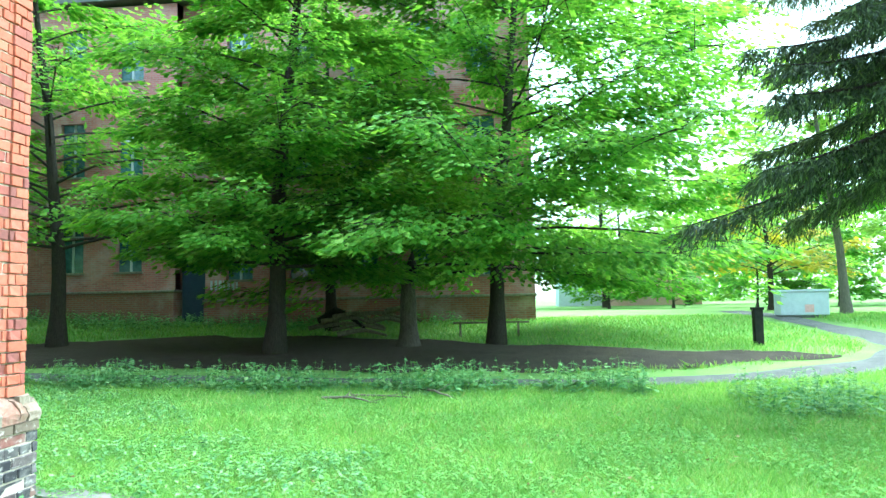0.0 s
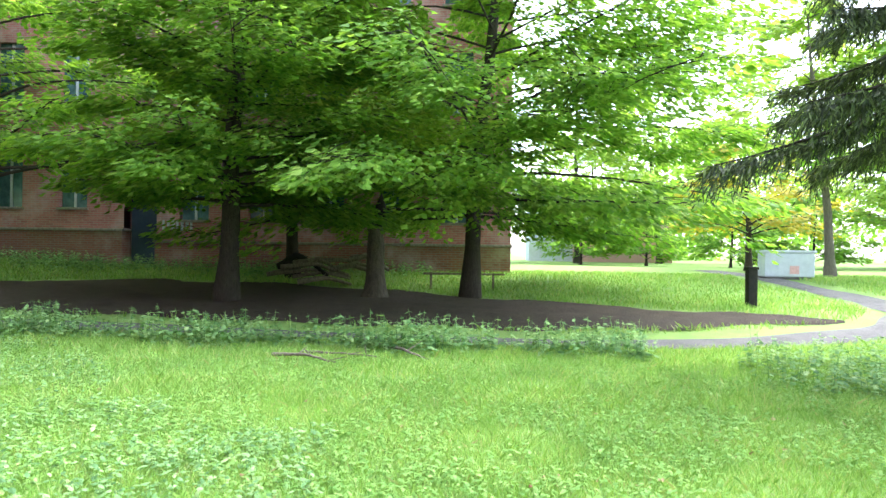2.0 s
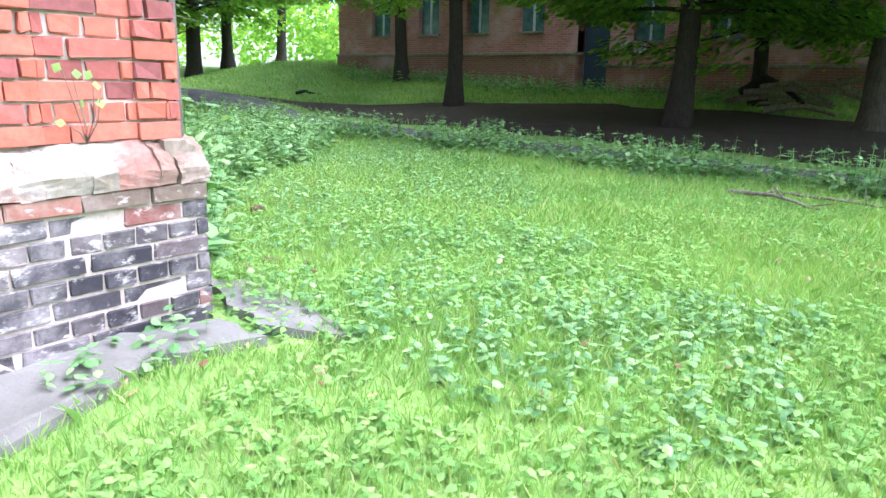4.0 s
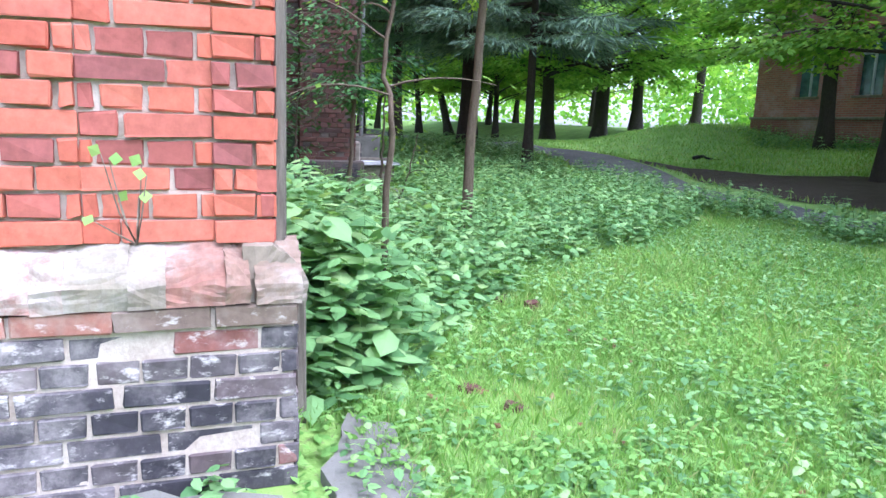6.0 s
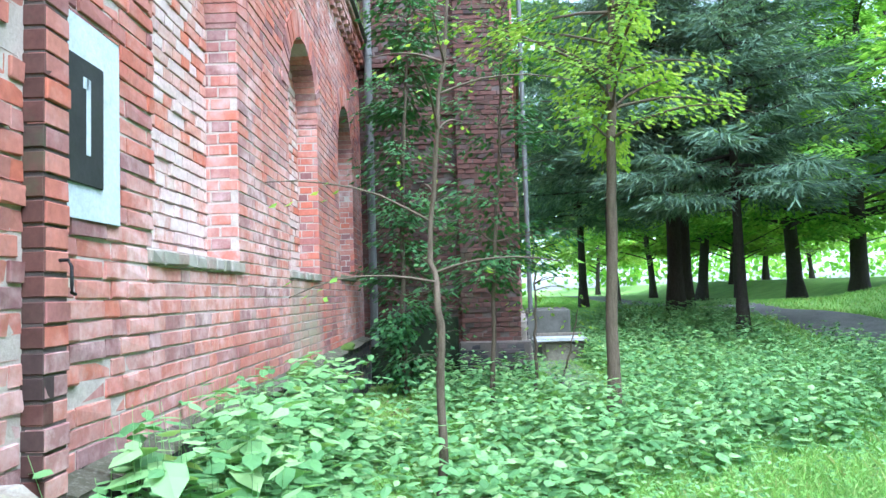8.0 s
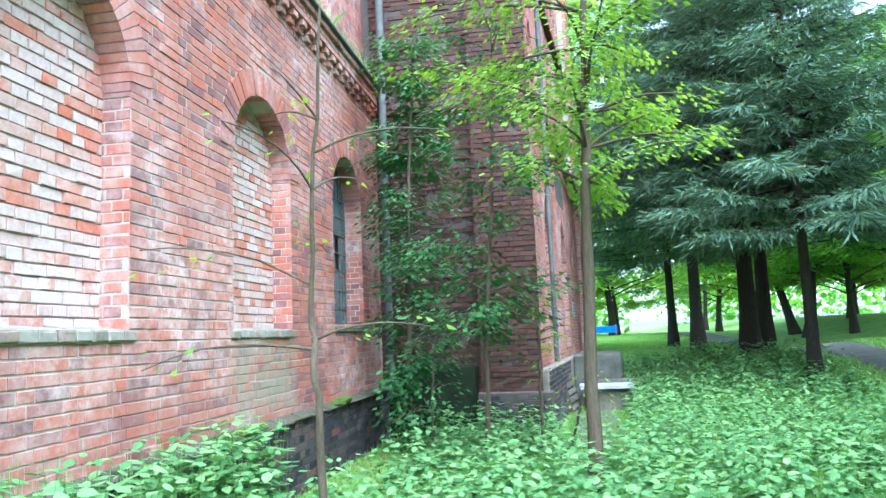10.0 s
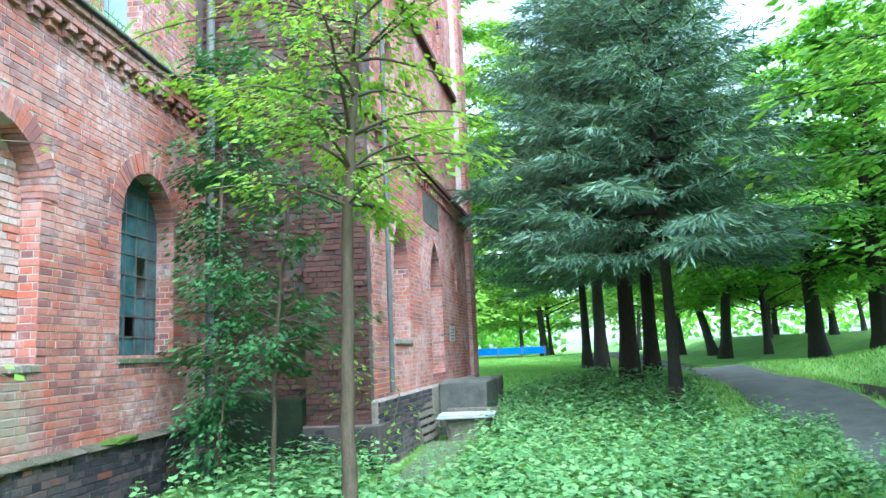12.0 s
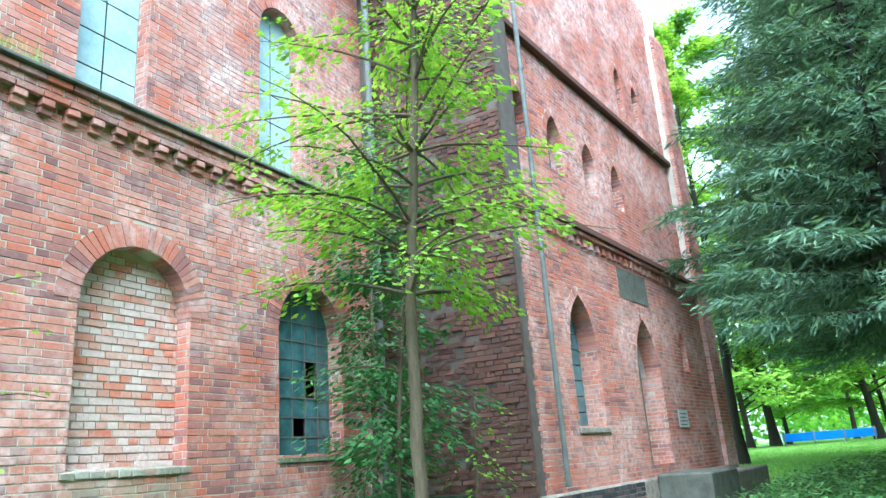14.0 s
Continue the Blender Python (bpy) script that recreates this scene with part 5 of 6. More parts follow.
# ---- undergrowth ----
def nettles(name, pts, hmin, hmax, pairs, size, mat, label, category="undergrowth"):
    """Upright stalks with pairs of pointed leaves, crosswise, larger below."""
    k = len(pts)
    z0 = ground_h(pts[:, 0], pts[:, 1])
    ht = rng.uniform(hmin, hmax, k)
    lean = rng.normal(0, 0.12, (k, 2))
    az = rng.uniform(0, 2 * np.pi, k)
    h = Heap()
    for j in range(pairs):
        f = (j + 0.6) / pairs
        at = np.stack([pts[:, 0] + lean[:, 0] * ht * f, pts[:, 1] + lean[:, 1] * ht * f, z0 + ht * f], 1)
        for sgn in (0, math.pi):
            a = az + j * math.pi / 2 + sgn + rng.normal(0, 0.3, k)
            s = size * (1.1 - 0.5 * f) * rng.uniform(0.7, 1.3, k)
            along = np.stack([np.cos(a), np.sin(a), rng.uniform(-0.5, 0.25, k)], 1)
            h.add(*broad_leaf_arrays(at, s, s * 0.66, along, V([0, 0, 1.0]) + rng.normal(0, 0.2, (k, 3)), 0.18))
    w = min(0.004, hmax * 0.008)
    a = np.stack([pts[:, 0], pts[:, 1], z0 - 0.02], 1)
    b = np.stack([pts[:, 0] + lean[:, 0] * ht, pts[:, 1] + lean[:, 1] * ht, z0 + ht], 1)
    v = np.stack([a - V([w, 0, 0]), a + V([w, 0, 0]), b + V([w / 2, 0, 0]), b - V([w / 2, 0, 0])], 1).reshape(-1, 3)
    h.add(v, np.arange(k * 4).reshape(-1, 4))
    return tagged(part(name, h.mesh(name, mat), mat), label, category, kind="stuff")


def scatter(n, x0, x1, y0, y1, keep):
    p = np.stack([rng.uniform(x0, x1, n), rng.uniform(y0, y1, n)], 1)
    return p[keep(p[:, 0], p[:, 1])]


def in_nettles(x, y):
    patch = 0.5 + 0.5 * np.sin(x * 1.3 + 1.2 * np.sin(y * 0.9)) * np.cos(y * 1.1 - x * 0.4)
    edge = np.interp(x, [-26, -14, -10.5, -9.2, -8.2, -7.2, -6.2, -5.0], [13.2, 12.4, 11.4, 10.2, 8.8, 7.3, 6.2, 5.5]) + 0.5 * (patch - 0.5)
    south = np.where(x < -13.4, 7.6, np.where(x < -9.2, 5.75, np.where(x < -6.6, 5.35, 5.0)))
    path = (np.abs(y - (7.9 - (x + 12.8) * 0.05)) < 0.45) & (x < -11.8)
    return (y < edge) & (y > south) & ~path & (rng.random(len(x)) < 0.45 + 0.55 * patch)


def in_margin(x, y):
    return np.abs(y - np.interp(x, [-16, -9, -4, -0.3, 2], [12.9, 12.4, 11.9, 11.65, 11.7])) < 0.45 + 0.25 * np.sin(x * 2.1)


nettles("nettles", scatter(11500, -24, -4.7, 5.0, 13.2, in_nettles), 0.18, 0.6, 5, 0.108, M_NETTLE, "dense knee-high stinging nettles")
nettles("nettles_margin", scatter(3600, -16, 1.0, 10.5, 13.5, in_margin), 0.15, 0.5, 5, 0.1, M_NETTLE, "strip of nettles along the edge of the track")
nettles("broad_leaves", scatter(70, -5.75, -5.0, 5.08, 5.5, lambda x, y: x < 9), 0.35, 0.85, 5, 0.22, M_NETTLE, "tall leafy weeds at the foot of the buttress")
nettles("wall_weeds", scatter(620, -8.2, -4.95, 4.97, 5.5, lambda x, y: x < 9), 0.45, 1.0, 6, 0.12, M_NETTLE, "tall nettles along the church plinth")
nettles("bush", scatter(300, 1.6, 4.4, 8.2, 11.8, lambda x, y: ((x - 3.0) / 1.2) ** 2 + ((y - 10.0) / 1.5) ** 2 < 1), 0.15, 0.45, 6, 0.085, M_NETTLE, "low dark weedy bush in the grass", "bush")
nettles("weeds", scatter(22000, -8.5, 4.0, 3.2, 10.5, lambda x, y: ~((x < -3.6) & (y < 5.0)) & (np.sin(x * 2.3 + y) * np.cos(y * 1.7 - x) > -0.4)), 0.03, 0.1, 2, 0.042, M_WEED, "small clover and weeds in the grass", "weeds")
def in_fringe(x, y):
    edge = np.interp(x, [-9.2, -8.2, -7.2, -6.2, -5.0, -4.0, -2.0], [11.6, 11.4, 11.0, 10.4, 9.0, 7.4, 6.0])
    ragged = np.sin(x * 1.9 + 1.3 * np.sin(y * 1.4)) * np.cos(y * 1.6 - x * 0.7)
    return (y < edge + 0.8 * ragged) & (y > 5.2) & (rng.random(len(x)) < 0.5 + 0.5 * ragged)


nettles("low_weeds", scatter(7500, -9.5, -2.0, 5.2, 12.2, in_fringe), 0.05, 0.18, 3, 0.052, M_NETTLE, "ankle-high leafy weeds at the edge of the nettles", "weeds")
nettles("weed_clumps", np.concatenate([c + rng.normal(0, 0.16, (14, 2)) for c in scatter(45, -4.0, 4.0, 3.6, 10.8, lambda x, y: x > -3.7)]), 0.05, 0.13, 3, 0.048, M_WEED, "small clumps of darker weeds in the lawn", "weeds")
nettles("seedlings", scatter(16, -1.85, -1.4, 4.35, 4.9, lambda x, y: x < 9), 0.12, 0.26, 4, 0.11, M_NETTLE, "young leafy weeds in the grass", "weeds")
nettles("pier_weeds", scatter(22, -4.2, -3.85, 4.2, 5.1, lambda x, y: x < 9), 0.04, 0.14, 3, 0.06, M_NETTLE, "small weeds along the foot of the buttress", "weeds")
nettles("far_bank_weeds", scatter(1400, -24, -3, 21.5, 25.1, lambda x, y: y > 22.8 + 0.8 * np.sin(x)), 0.2, 0.5, 4, 0.13, M_NETTLE, "weeds before the far building", "weeds")


def litter(name, pts, size, label):
    k = len(pts)
    at = np.stack([pts[:, 0], pts[:, 1], ground_h(pts[:, 0], pts[:, 1]) + rng.uniform(0.0, 0.04, k)], 1)
    s = size * rng.uniform(0.6, 1.5, k)
    v, f = leaf_arrays(at, s, s * 0.7, rng.normal(0, 1, (k, 3)) * V([1, 1, 0.25]), V([0, 0, 1.0]) + rng.normal(0, 0.35, (k, 3)), 0.3)
    return tagged(part(name, mesh_np(name, v, f, M_LITTER), M_LITTER), label, "leaf litter", kind="stuff")


litter("leaf_litter", scatter(1500, -9, 3, 3.2, 9.5, lambda x, y: np.sin(x * 3.1) * np.cos(y * 2.7) > 0.2), 0.04, "dry brown leaves lying in the grass")
litter("corner_litter", scatter(900, -13.2, -10.5, 5.0, 7.0, lambda x, y: x < 9), 0.06, "dry brown leaves in the corner of the walls")


def blades(name, pts, hmin, hmax, width, label, base=None):
    k = len(pts)
    z0 = ground_h(pts[:, 0], pts[:, 1]) - 0.02 if base is None else np.full(k, base)
    ht = rng.uniform(hmin, hmax, k)
    a = rng.uniform(0, 2 * np.pi, k)
    d = np.stack([np.cos(a), np.sin(a), np.zeros(k)], 1) * (width * rng.uniform(0.6, 1.3, k))[:, None]
    p = np.stack([pts[:, 0], pts[:, 1], z0], 1)
    bend = rng.normal(0, 0.45, (k, 3)) * V([1, 1, 0])
    mid = p + V([0, 0, 1.0]) * ht[:, None] * 0.6 + bend * ht[:, None] * 0.35
    tip = p + V([0, 0, 1.0]) * ht[:, None] + bend * ht[:, None]
    v = np.stack([p - d, p + d, mid + d * 0.6, tip, mid - d * 0.6], 1).reshape(-1, 3)
    f = np.arange(k * 5).reshape(-1, 5)
    return tagged(part(name, mesh_np(name, v, f, M_GRASS), M_GRASS), label, "grass", kind="stuff")


def on_lawn(x, y):
    road = np.interp(x, [-16.7, -12.5, -9, -4, -0.3, 1.6, 4, 6, 9], [13.2, 12.9, 12.75, 12.4, 12.1, 12.15, 12.8, 13.8, 14.5])
    slab = ((x < np.interp(y, [3.2, 4.05, 4.6, 4.95], [-3.79, -3.76, -3.96, -3.86])) & (y < 4.97)) | ((x < -3.78) & (x > -4.6) & (y > 4.97) & (y < 5.28))
    worn = np.sin(x * 1.9 + 2 * np.sin(y * 1.3)) * np.sin(y * 2.3 + 1.5 * np.sin(x * 0.9 + 1)) > 0.8
    return (y < road) & ~slab & ~(worn & (rng.random(len(x)) < 0.5)) & ~((x < -4.2) & (y < 5.0))


blades("grass_near", scatter(300000, -7.5, 4.2, 2.6, 9.0, on_lawn), 0.03, 0.095, 0.003, "short bright green lawn grass")
blades("grass_side", scatter(60000, -16, -6.5, 5.0, 9.0, lambda x, y: ~((x < -13.3) & (y < 7.5))), 0.04, 0.12, 0.005, "grass between the nettles by the church")
blades("grass_far", scatter(130000, -14, 9, 8.0, 14.5, on_lawn), 0.045, 0.14, 0.006, "bright green lawn grass further off")
RX, RY = V([p[0] for p in ROAD]), V([p[1] for p in ROAD])


def beyond(x, y):
    bed = (x > -22) & (x < 5.2) & (y > np.interp(x, [-22, -16, -12, -8, -4, 0, 2.5, 5.2], [16.0, 15.1, 14.6, 14.2, 13.8, 13.6, 14.1, 15.0])) & (y < np.interp(x, [-22, -16, -13, -10, -6, -3, 0, 3, 5.2], [16.3, 18.5, 20.4, 21.2, 20.6, 19.3, 17.6, 15.9, 15.15]))
    tt = np.linspace(0, len(RX) - 1, 160)
    px, py = np.interp(tt, np.arange(len(RX)), RX), np.interp(tt, np.arange(len(RX)), RY)
    d = np.full(len(x), 99.0)
    for a, b in zip(px, py):
        d = np.minimum(d, (x - a) ** 2 + (y - b) ** 2)
    return ~bed & (d > 0.8)


blades("grass_beyond", scatter(110000, -34, 16, 12.4, 27.0, beyond), 0.06, 0.15, 0.012, "green grass beyond the track")


blades("grass_park", scatter(70000, -58, -23.5, 3.0, 15.0, beyond), 0.05, 0.14, 0.018, "bright park lawn beyond the tower")
blades("ledge_grass", scatter(1500, -13.4, -6.0, NY - 0.1, NY + 0.19, lambda x, y: (x < -10.4) | (np.sin(x * 3.0) > 0.75)), 0.08, 0.3, 0.003, "grass growing on the cornice ledge", 5.21)


# ---- things by the church ----
# black number board in a white painted field
sign = thing("number_sign", (-5.29, NY + 0.016, 2.0), "black number board reading 1 in a white painted field", "sign")
part("white_field", boxm((-0.22, 0.0, -0.36), (0.22, 0.008, 0.37), 0.002, jitter=0.0015), M_PAINT, sign, "flaking white painted field")
part("board", boxm((-0.07, 0.008, -0.24), (0.2, 0.018, 0.22), 0.004), M_SIGN, sign, "matt black board")
part("digit", box(boxm((0.035, 0.018, -0.13), (0.062, 0.021, 0.15)), (0.05, 0.018, 0.11), (0.085, 0.021, 0.15)), M_PAINT, sign, "white painted numeral 1")

post = thing("timber_post", (-4.38, 5.01, 0.0), "slim grey weathered timber batten against the buttress", "post")
part("upright", boxm((0.02, -0.045, 0.84), (0.07, -0.008, 5.6), 0.006, jitter=0.003), M_TIMBER, post)
part("lower_board", boxm((-0.36, 0.07, 0.0), (-0.29, 0.10, 0.66), 0.004, jitter=0.003), M_TIMBER, post)

hook = thing("iron_hook", (-4.875, NY + 0.13, 1.42), "rusty black iron hook fixed in the brick pilaster", "hook")
h = Heap()
h.add(*tube_arrays(V([(0, -0.03, 0.05), (0, 0.03, 0.05), (0, 0.04, 0.03), (0, 0.04, -0.03), (-0.01, 0.035, -0.05), (-0.04, 0.03, -0.055)]), np.full(6, 0.006), 6))
part("bar", h.mesh("bar", M_CHARRED, True), M_CHARRED, hook)

# broken concrete apron at the corner
prs = np.random.default_rng(3)
for i, (pts, z) in enumerate((([(-3.78, 3.3), (-4.1, 3.3), (-4.22, 4.1), (-4.2, 4.6), (-4.1, 4.95), (-3.85, 5.0), (-3.95, 4.6), (-3.75, 4.05)], 0.03), ([(-3.66, 5.3), (-3.95, 5.06), (-4.2, 5.1), (-4.64, 5.28), (-4.55, 5.42), (-4.1, 5.4)], 0.025))):
    bm = bmesh.new()
    n = []
    for (xa, ya), (xb, yb) in zip(pts, pts[1:] + pts[:1]):
        for s in np.linspace(0, 1, 5)[:-1]:
            n.append((xa + (xb - xa) * s + prs.normal(0, 0.015), ya + (yb - ya) * s + prs.normal(0, 0.015)))
    top = [bm.verts.new((x, y, float(ground_h(x, y)) + z + prs.normal(0, 0.003))) for x, y in n]
    bot = [bm.verts.new((x, y, -0.06)) for x, y in n]
    bm.faces.new(top)
    for j in range(len(n)):
        bm.faces.new((top[j - 1], bot[j - 1], bot[j], top[j]))
    bmesh.ops.recalc_face_normals(bm, faces=bm.faces[:])
    tagged(part("concrete_slab", bm, M_APRON), "broken pale concrete slab at the foot of the buttress", "slab", "broken apron")


def stone_lump(name, at, size, mat, label, category, group=""):
    bm = bmesh.new()
    bmesh.ops.create_icosphere(bm, subdivisions=2, radius=1.0)
    for v in bm.verts:
        k = 1 + prs.normal(0, 0.09)
        v.co = Vector((v.co.x * size[0] * k, v.co.y * size[1] * k, max(-0.3, v.co.z) * size[2] * k))
    ob = part(name, bm, mat)
    ob.location = at
    ob.rotation_euler = (0, 0, prs.uniform(0, 6))
    return tagged(ob, label, category, group)


for x, y in ((-5.0, 5.9), (-4.75, 6.02), (-6.4, 6.9), (-6.6, 6.75)):
    b = part("brick", boxm((-0.05, -0.04, -0.02), (0.05, 0.04, 0.03), 0.01, jitter=0.006), M_BRICK_SOOT_SHADE)
    b.location, b.rotation_euler = (x, y, 0.015), (prs.normal(0, 0.2), prs.normal(0, 0.2), prs.uniform(0, 3))
    tagged(b, "broken piece of red brick lying in the grass", "brick", "loose bricks")
stone_lump("stone", (-1.84, 4.74, 0.01), (0.045, 0.03, 0.03), M_STONE, "small pale stone lying in the grass", "stone")

for x, s in ((-8.75, 0.32), (-8.35, 0.14), (-11.3, 0.4)):
    stone_lump("moss", (x, NY + 0.085, 0.735), (s, 0.07, 0.06), M_MOSSCUSHION, "green moss cushion on the plinth ledge", "moss", "moss cushions").rotation_euler = (0, 0, 0)


def branch(name, pts, r, label, group="fallen branches", mat=M_DEADWOOD):
    b = thing(name, pts[0], label, "branch", group)
    p = V(pts, float) - V(pts[0], float)
    tt = np.linspace(0, len(p) - 1, 10)
    q = np.stack([np.interp(tt, np.arange(len(p)), p[:, i]) for i in range(3)], 1) + prs.normal(0, 0.012, (10, 3)) * V([1, 1, 0.4])
    h = Heap()
    h.add(*tube_arrays(q, np.linspace(r, r * 0.4, 10), 7))
    part("stick", h.mesh("stick", mat, True), mat, b)
    for i in (4, 6, 8):
        h = Heap()
        h.add(*tube_arrays(V([q[i], q[i] + prs.normal(0, 0.18, 3) * V([1, 1, 0.3]) + V([0, 0, 0.05])]), V([r * 0.4, 0.003]), 5))
        part("twig", h.mesh("twig", mat, True), mat, b)
    return b


branch("fallen_branch", [(-2.6, 11.6, 0.06), (-2.25, 11.1, 0.1), (-1.9, 10.5, 0.06)], 0.028, "bare fallen branch lying on the grass")
branch("fallen_branch", [(-3.8, 10.6, 0.05), (-3.4, 10.4, 0.09), (-2.9, 10.1, 0.05)], 0.026, "bare fallen branch lying on the grass")
branch("fallen_branch", [(-3.5, 10.9, 0.05), (-3.0, 10.75, 0.07), (-2.5, 10.6, 0.05)], 0.02, "bare fallen branch lying on the grass")
g = lambda x, y, dz=0.0: (x, y, float(ground_h(x, y)) + dz)
for i in range(9):
    a, l = prs.uniform(-0.6, 0.6), prs.uniform(1.0, 2.6)
    x, y = -5.4 + prs.normal(0, 0.6), 20.9 + prs.normal(0, 0.3)
    z = 0.1 + 0.1 * i * 0.7
    branch("fallen_branch", [g(x - l / 2, y, z), g(x, y + 0.1, z + 0.12), g(x + l / 2 * math.cos(a), y + l / 2 * math.sin(a), z * 0.6)], prs.uniform(0.04, 0.1), "dead branch in a heap under the trees", "dead wood heap")
branch("fallen_branch", [g(-6.9, 21.2, 0.4), g(-6.4, 21.1, 0.75), g(-5.9, 21.1, 0.5), g(-5.5, 21.0, 0.2)], 0.12, "thick curled dead limb on the heap", "dead wood heap", M_CHARRED)
branch("fallen_branch", [g(-20.8, 19.5, 0.05), g(-20.45, 19.5, 0.14), g(-20.1, 19.6, 0.05)], 0.07, "short black log on the bank", "", M_CHARRED)

# low rail between the trees
rail = thing("low_rail", g(-2.6, 20.2), "thin wooden rail on low posts", "rail")
for dx in (0.0, 1.6):
    part("rail_post", boxm((dx - 0.03, -0.03, -0.1), (dx + 0.03, 0.03, 0.42), 0.005), M_DEADWOOD, rail)
part("rail_bar", boxm((-0.2, -0.025, 0.36), (1.9, 0.025, 0.41), 0.005, jitter=0.004), M_DEADWOOD, rail)

# lawn post and white cabinet beyond
lp = thing("lawn_post", g(4.4, 17.24), "dark square wooden post standing in the lawn", "post")
part("shaft", boxm((-0.1, -0.1, -0.1), (0.1, 0.1, 0.78), 0.012, jitter=0.004), M_CHARRED, lp)
part("cap", boxm((-0.12, -0.12, 0.78), (0.12, 0.12, 0.84), 0.012), M_CHARRED, lp)
cab = thing("utility_cabinet", g(8.1, 24.7), "white painted utility cabinet with a faded red mark", "cabinet")
part("body", boxm((-0.75, -0.3, 0.06), (0.75, 0.3, 0.8), 0.02), M_PAINT, cab)
part("lid", boxm((-0.8, -0.34, 0.8), (0.8, 0.34, 0.88), 0.02), M_PAINT, cab)
part("base", boxm((-0.7, -0.28, -0.1), (0.7, 0.28, 0.06), 0.01), M_CONCRETE, cab)
part("mark", boxm((0.0, -0.306, 0.15), (0.28, -0.302, 0.4)), M_PINK, cab, "faded red mark")

# steps and rubbish at the tower door
tower_box("concrete_block", (3.9, -1.05, -0.1), (5.6, -0.145, 0.97), M_CONCRETE, "weathered concrete landing block before the tower door", "block", 0.03, 0.006, kind="thing")
tower_box("stone_kerb", (5.62, -0.75, -0.1), (9.5, -0.145, 0.86), M_STONE, "stone kerb along the foot of the tower", "kerb", 0.03, 0.006, kind="thing")
sheet = thing("pale_sheet", (-16.75, 8.25, 0.0), "pale metal sheet lying on rubble", "sheet")
for k in range(2):
    part("panel", boxm((-0.45 + 0.05 * k, -0.5, 0.385 + 0.03 * k), (0.45 - 0.06 * k, 0.48, 0.41 + 0.03 * k), 0.006, jitter=0.004), M_SLAB, sheet)
part("batten", boxm((-0.5, -0.4, 0.445), (-0.42, 0.55, 0.50), 0.006, jitter=0.004), M_TIMBER, sheet)
part("rubble", boxm((-0.3, -0.35, -0.1), (0.3, 0.35, 0.38), 0.05, jitter=0.03), M_STONE, sheet)
pal = thing("broken_pallet", (-16.2, 7.66, 0.0), "broken grey pallet leaning on the tower plinth", "pallet")
for k in range(6):
    part("slat", boxm((-0.5, 0.0, 0.08 + 0.13 * k), (0.5, 0.025, 0.17 + 0.13 * k), 0.004, jitter=0.003), M_TIMBER, pal)
for x in (-0.45, 0.0, 0.45):
    part("bearer", boxm((x - 0.04, -0.06, 0.0), (x + 0.04, 0.0, 0.86), 0.004), M_TIMBER, pal)
pal.rotation_euler = (radians(12), 0, radians(-8))
tagged(part("path_slabs", boxm((-16.2, 7.62, -0.05), (-12.2, 8.3, 0.04), 0.01, jitter=0.006), M_CONCRETE), "worn concrete path along the tower", "path", kind="structure")
pq = thing("plaque", (0, 0, 0), "small pale blue enamel plaque on the tower wall", "plaque")
pq.matrix_world = tower_m(6.27, 0.02, 1.93)
part("plate", boxm((-0.3, -0.012, -0.17), (0.3, 0.0, 0.17), 0.004), M_SLAB, pq)
for k in range(4):
    part("text_line", boxm((-0.22, -0.015, 0.08 - 0.07 * k), (0.22 - 0.06 * (k % 2), -0.012, 0.10 - 0.07 * k)), M_SIGN, pq)


def downpipe(name, x, y, z0, z1, r, label):
    t = thing(name, (x, y, 0), label, "downpipe", "downpipes")
    h = Heap()
    h.add(*tube_arrays(V([(0, 0, z) for z in np.linspace(z0, z1, 8)]), np.full(8, r), 12))
    part("pipe", h.mesh("pipe", M_METAL, True), M_METAL, t)
    for z in np.arange(z0 + 0.8, z1, 1.8):
        h = Heap()
        h.add(*tube_arrays(V([(0, 0, z - 0.02), (0, 0, z + 0.02)]), V([r + 0.012, r + 0.012]), 12))
        part("clamp", h.mesh("clamp", M_METAL, True), M_METAL, t)


p = V([TX, TY, 0]) + 0.42 * V(TD) + 0.2 * V(TN)
downpipe("downpipe", p[0], p[1], 1.0, 10.0, 0.038, "grey zinc downpipe on the tower corner")
downpipe("downpipe", -13.3, 5.0, 0.6, 10.0, 0.06, "dark downpipe in the corner of the walls")

# plant growing from the buttress ledge
pp = thing("wall_plant", (PX + 0.03, 4.58, 0.845), "small round-leaved plant rooted in the ledge", "plant")
h = Heap()
ends = []
for k in range(7):
    e = V([prs.uniform(0.02, 0.08), prs.uniform(-0.14, 0.12), prs.uniform(0.05, 0.26)])
    h = Heap()
    h.add(*tube_arrays(V([(0, 0, 0), e * V([0.6, 0.5, 0.3]) + V([0.02, 0, 0.02]), e]), V([0.003, 0.0025, 0.0015]), 5))
    part("stem", h.mesh("stem", M_DEADWOOD, True), M_DEADWOOD, pp, "dry reddish stem")
    ends.append(e)
ends = V(ends)
v, f = leaf_arrays(ends, np.full(7, 0.036), np.full(7, 0.04), prs.normal(0, 1, (7, 3)) * V([0.3, 1, 0.2]), prs.normal(0, 0.3, (7, 3)) + V([1.0, 0, 0.5]), 0.1)
part("leaves", mesh_np("leaves", v, f, M_WEED), M_WEED, pp)

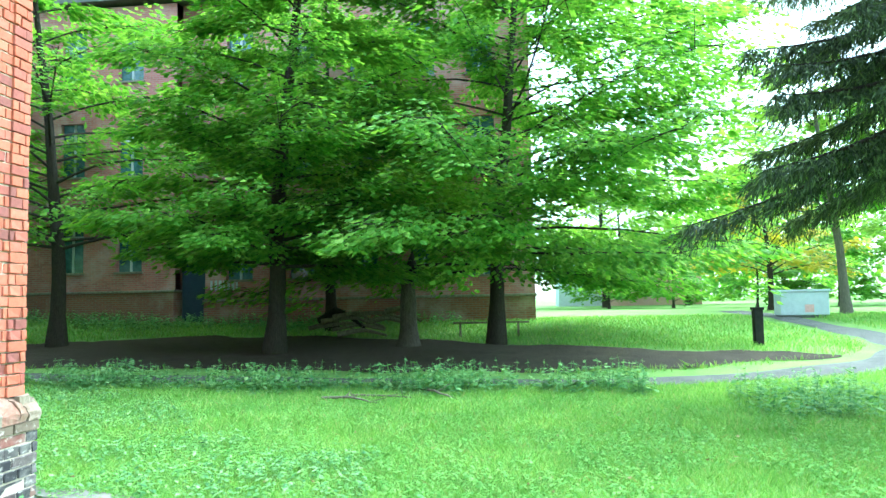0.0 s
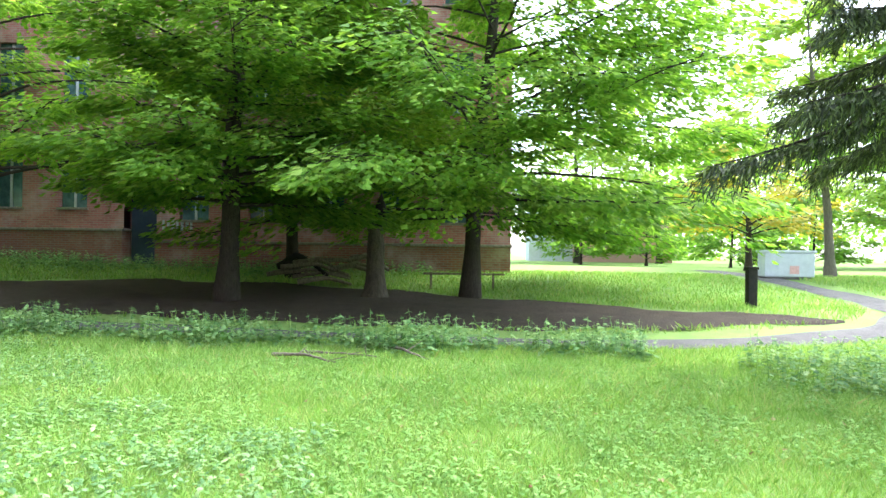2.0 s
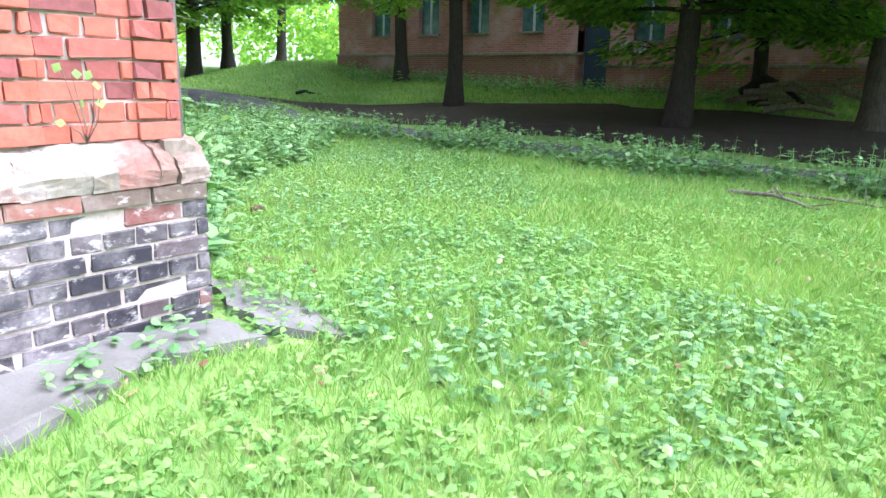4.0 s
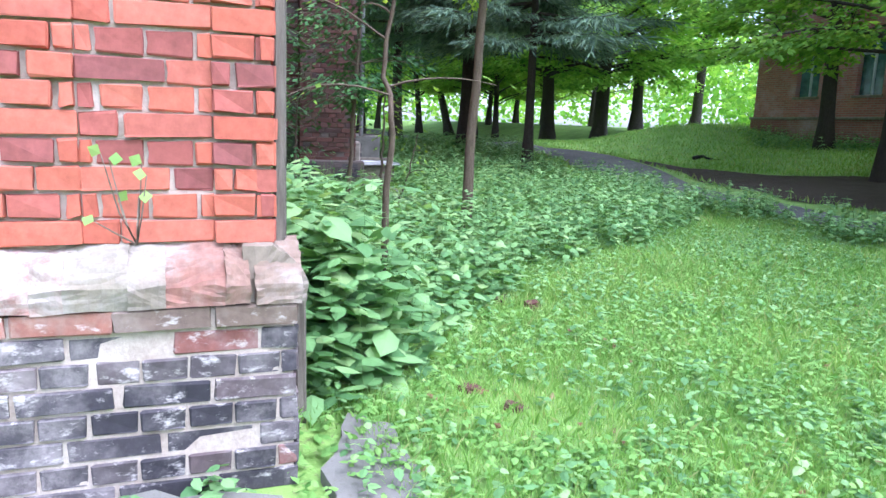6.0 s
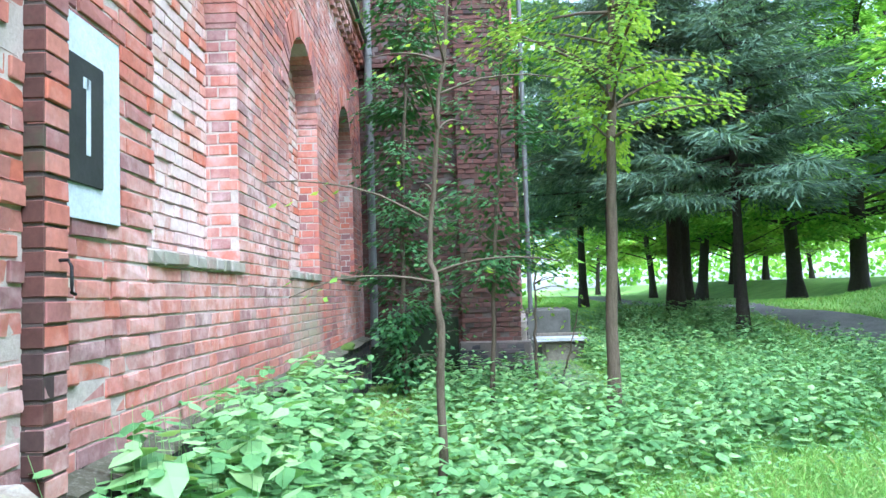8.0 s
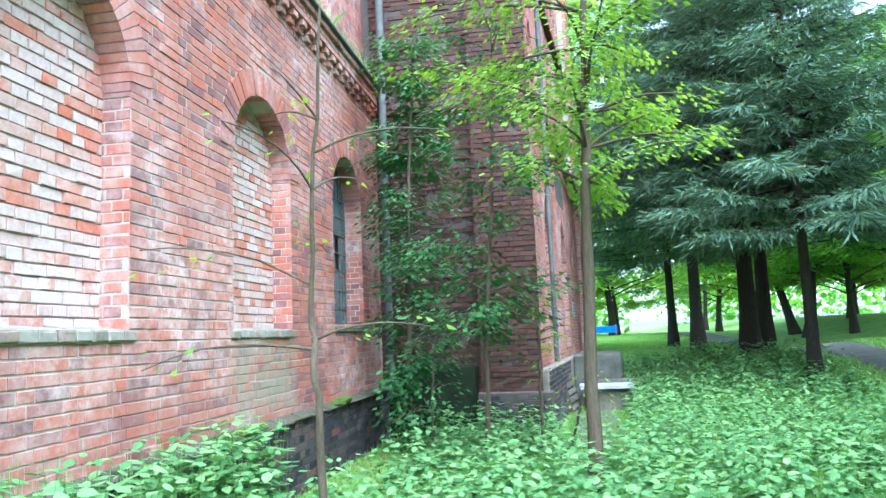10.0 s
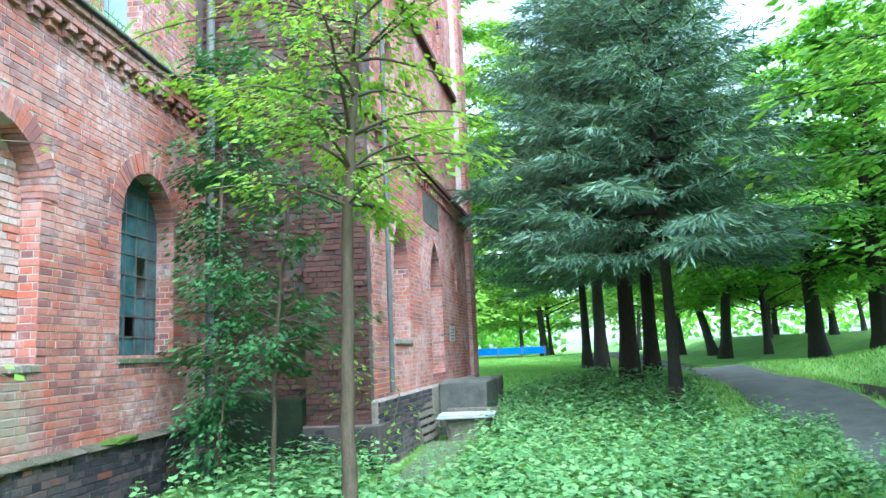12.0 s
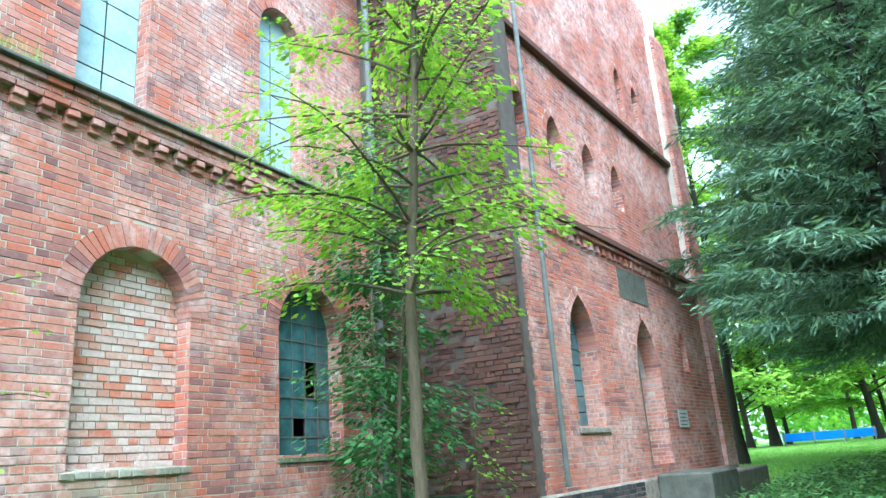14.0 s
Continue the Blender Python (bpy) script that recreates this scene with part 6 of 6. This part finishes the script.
# ---- buildings across the park ----
def course_material(name, c1, c2, mortar):
    m, n, l, p = material(name)
    g_ = n.new("ShaderNodeNewGeometry")
    mp = n.new("ShaderNodeMapping")
    mp.inputs["Rotation"].default_value = (radians(90), 0, 0)
    b = n.new("ShaderNodeTexBrick")
    b.inputs["Color1"].default_value, b.inputs["Color2"].default_value, b.inputs["Mortar"].default_value = (*c1, 1), (*c2, 1), (*mortar, 1)
    b.inputs["Scale"].default_value, b.inputs["Brick Width"].default_value, b.inputs["Row Height"].default_value, b.inputs["Mortar Size"].default_value = 1.0, 0.26, 0.077, 0.01
    l.new(g_.outputs["Position"], mp.inputs["Vector"])
    l.new(mp.outputs[0], b.inputs["Vector"])
    s = noise_tex(n, l, 0.7, 6, 0.65, coords="World")
    col = mixc(n, l, ramp_of(n, l, s, [(0.5, (0, 0, 0)), (0.75, (0.7, 0.7, 0.7))]), b.outputs["Color"], (0.58, 0.46, 0.45))
    l.new(col, p.inputs["Base Color"])
    p.inputs["Roughness"].default_value = 0.9
    return m


M_FAR_BRICK = course_material("far_brick", (0.46, 0.17, 0.15), (0.34, 0.12, 0.11), (0.36, 0.26, 0.24))
M_FAR_PLINTH = course_material("far_plinth_brick", (0.3, 0.11, 0.085), (0.24, 0.09, 0.075), (0.24, 0.2, 0.18))
BY_ = 25.3
hall = thing("brick_building", (-12, BY_, 0.5), "long red brick building behind the trees", "building")


def hall_box(name, lo, hi, mat, label="", bevel=0.0):
    o = V([-12, BY_, 0.5])
    return part(name, boxm(V(lo) - o, V(hi) - o, bevel), mat, hall, label)


winx = [-2.2, -4.3, -6.44, -8.7, -11.05]
for lo, hi, ledge_z in ((-12.35, -0.42, 1.52), (-24.85, -13.5, 1.9)):
    hall_box("plinth", (lo, BY_ - 0.12, 0.0), (hi, BY_ + 2.5, ledge_z), M_FAR_PLINTH)
    hall_box("plinth_ledge", (lo - 0.02, BY_ - 0.2, ledge_z), (hi + 0.05, BY_ + 2.4, ledge_z + 0.1), M_STONE, "pale stone ledge", 0.02)
    xs = winx if lo > -13 else [-15.3, -17.6, -19.9, -22.4]
    for fl in range(3):
        z0 = ledge_z + 0.1 + 3.6 * fl
        edges = sorted([lo, hi] + [x - 0.5 for x in xs] + [x + 0.5 for x in xs])
        for a, b in zip(edges[::2], edges[1::2]):
            hall_box("wall_pier", (a, BY_, z0), (b, BY_ + 0.4, z0 + 3.6), M_FAR_BRICK)
        hall_box("wall_band", (lo, BY_ + 0.003, z0), (hi, BY_ + 0.39, z0 + 0.7), M_FAR_BRICK)
        hall_box("wall_band", (lo, BY_ + 0.003, z0 + 2.75), (hi, BY_ + 0.39, z0 + 3.6), M_FAR_BRICK)
        for x in xs:
            w_ = thing("window", (0, 0, 0), "", "")
            w_.parent = hall
            w_.location = (x + 12, 0.18, z0 + 0.7 - 0.5)
            part("pane", boxm((-0.48, 0.0, 0.0), (0.48, 0.02, 2.05)), M_GLASS, w_)
            part("sill", boxm((-0.56, -0.26, -0.08), (0.56, 0.0, 0.0), 0.01), M_STONE, w_)
            part("mullion", box(boxm((-0.04, -0.04, 0.0), (0.04, 0.0, 2.05)), (-0.48, -0.04, 1.3), (0.48, 0.0, 1.38)), M_PAINT, w_)
hall_box("roof", (-25.2, BY_ - 0.4, 12.9), (-0.1, BY_ + 3, 13.2), M_METAL)
hall_box("back_wall", (-24.85, BY_ + 2.1, 0.0), (-0.42, BY_ + 2.5, 12.9), M_FAR_BRICK)
hall_box("porch_wall", (-13.5, BY_ + 0.5, 0.0), (-12.35, BY_ + 0.9, 12.9), M_FAR_PLINTH)
d = hall_box("door", (-13.4, BY_ + 0.35, 0.8), (-12.45, BY_ + 0.45, 3.0), M_DOOR, "dark blue door")
for k in range(7):
    a = 0.08 + 0.015 * (k % 3)
    hall_box("painted_stroke", (-12.15 + 0.16 * k, BY_ - 0.006, 1.95), (-12.15 + 0.16 * k + a, BY_ - 0.002, 2.3), M_PAINT, "faded white painted stroke" if k == 0 else "")

pinkb = thing("pink_building", (10.5, 62, 0.7), "distant low pink building with a dark window", "building")
part("wall", boxm((-4.5, 0, -0.5), (3.5, 8, 2.8)), M_PINK, pinkb)
part("gable_wall", boxm((-8.2, 1.5, -0.5), (-4.52, 8, 4.4)), M_PAINT, pinkb, "pale rendered wall")
part("window", boxm((-1.6, -0.05, 0.7), (-0.8, 0.02, 1.7)), M_GLASS, pinkb)
part("roof", boxm((-4.8, -0.5, 2.8), (3.8, 8.5, 3.1), 0.05), M_PINK, pinkb)
blue = thing("blue_tarpaulin", (-56, 10.2, float(ground_h(-56, 10.2))), "long blue tarpaulin fence beyond the lawn", "fence")
part("sheet", boxm((-0.05, -4, 0.3), (0.05, 1.2, 0.8), 0.02), M_BLUE, blue)
for y in (-3.9, -2.2, -0.5, 1.1):
    part("fence_post", boxm((-0.09, y - 0.04, -0.1), (0.09, y + 0.04, 0.9)), M_METAL, blue)
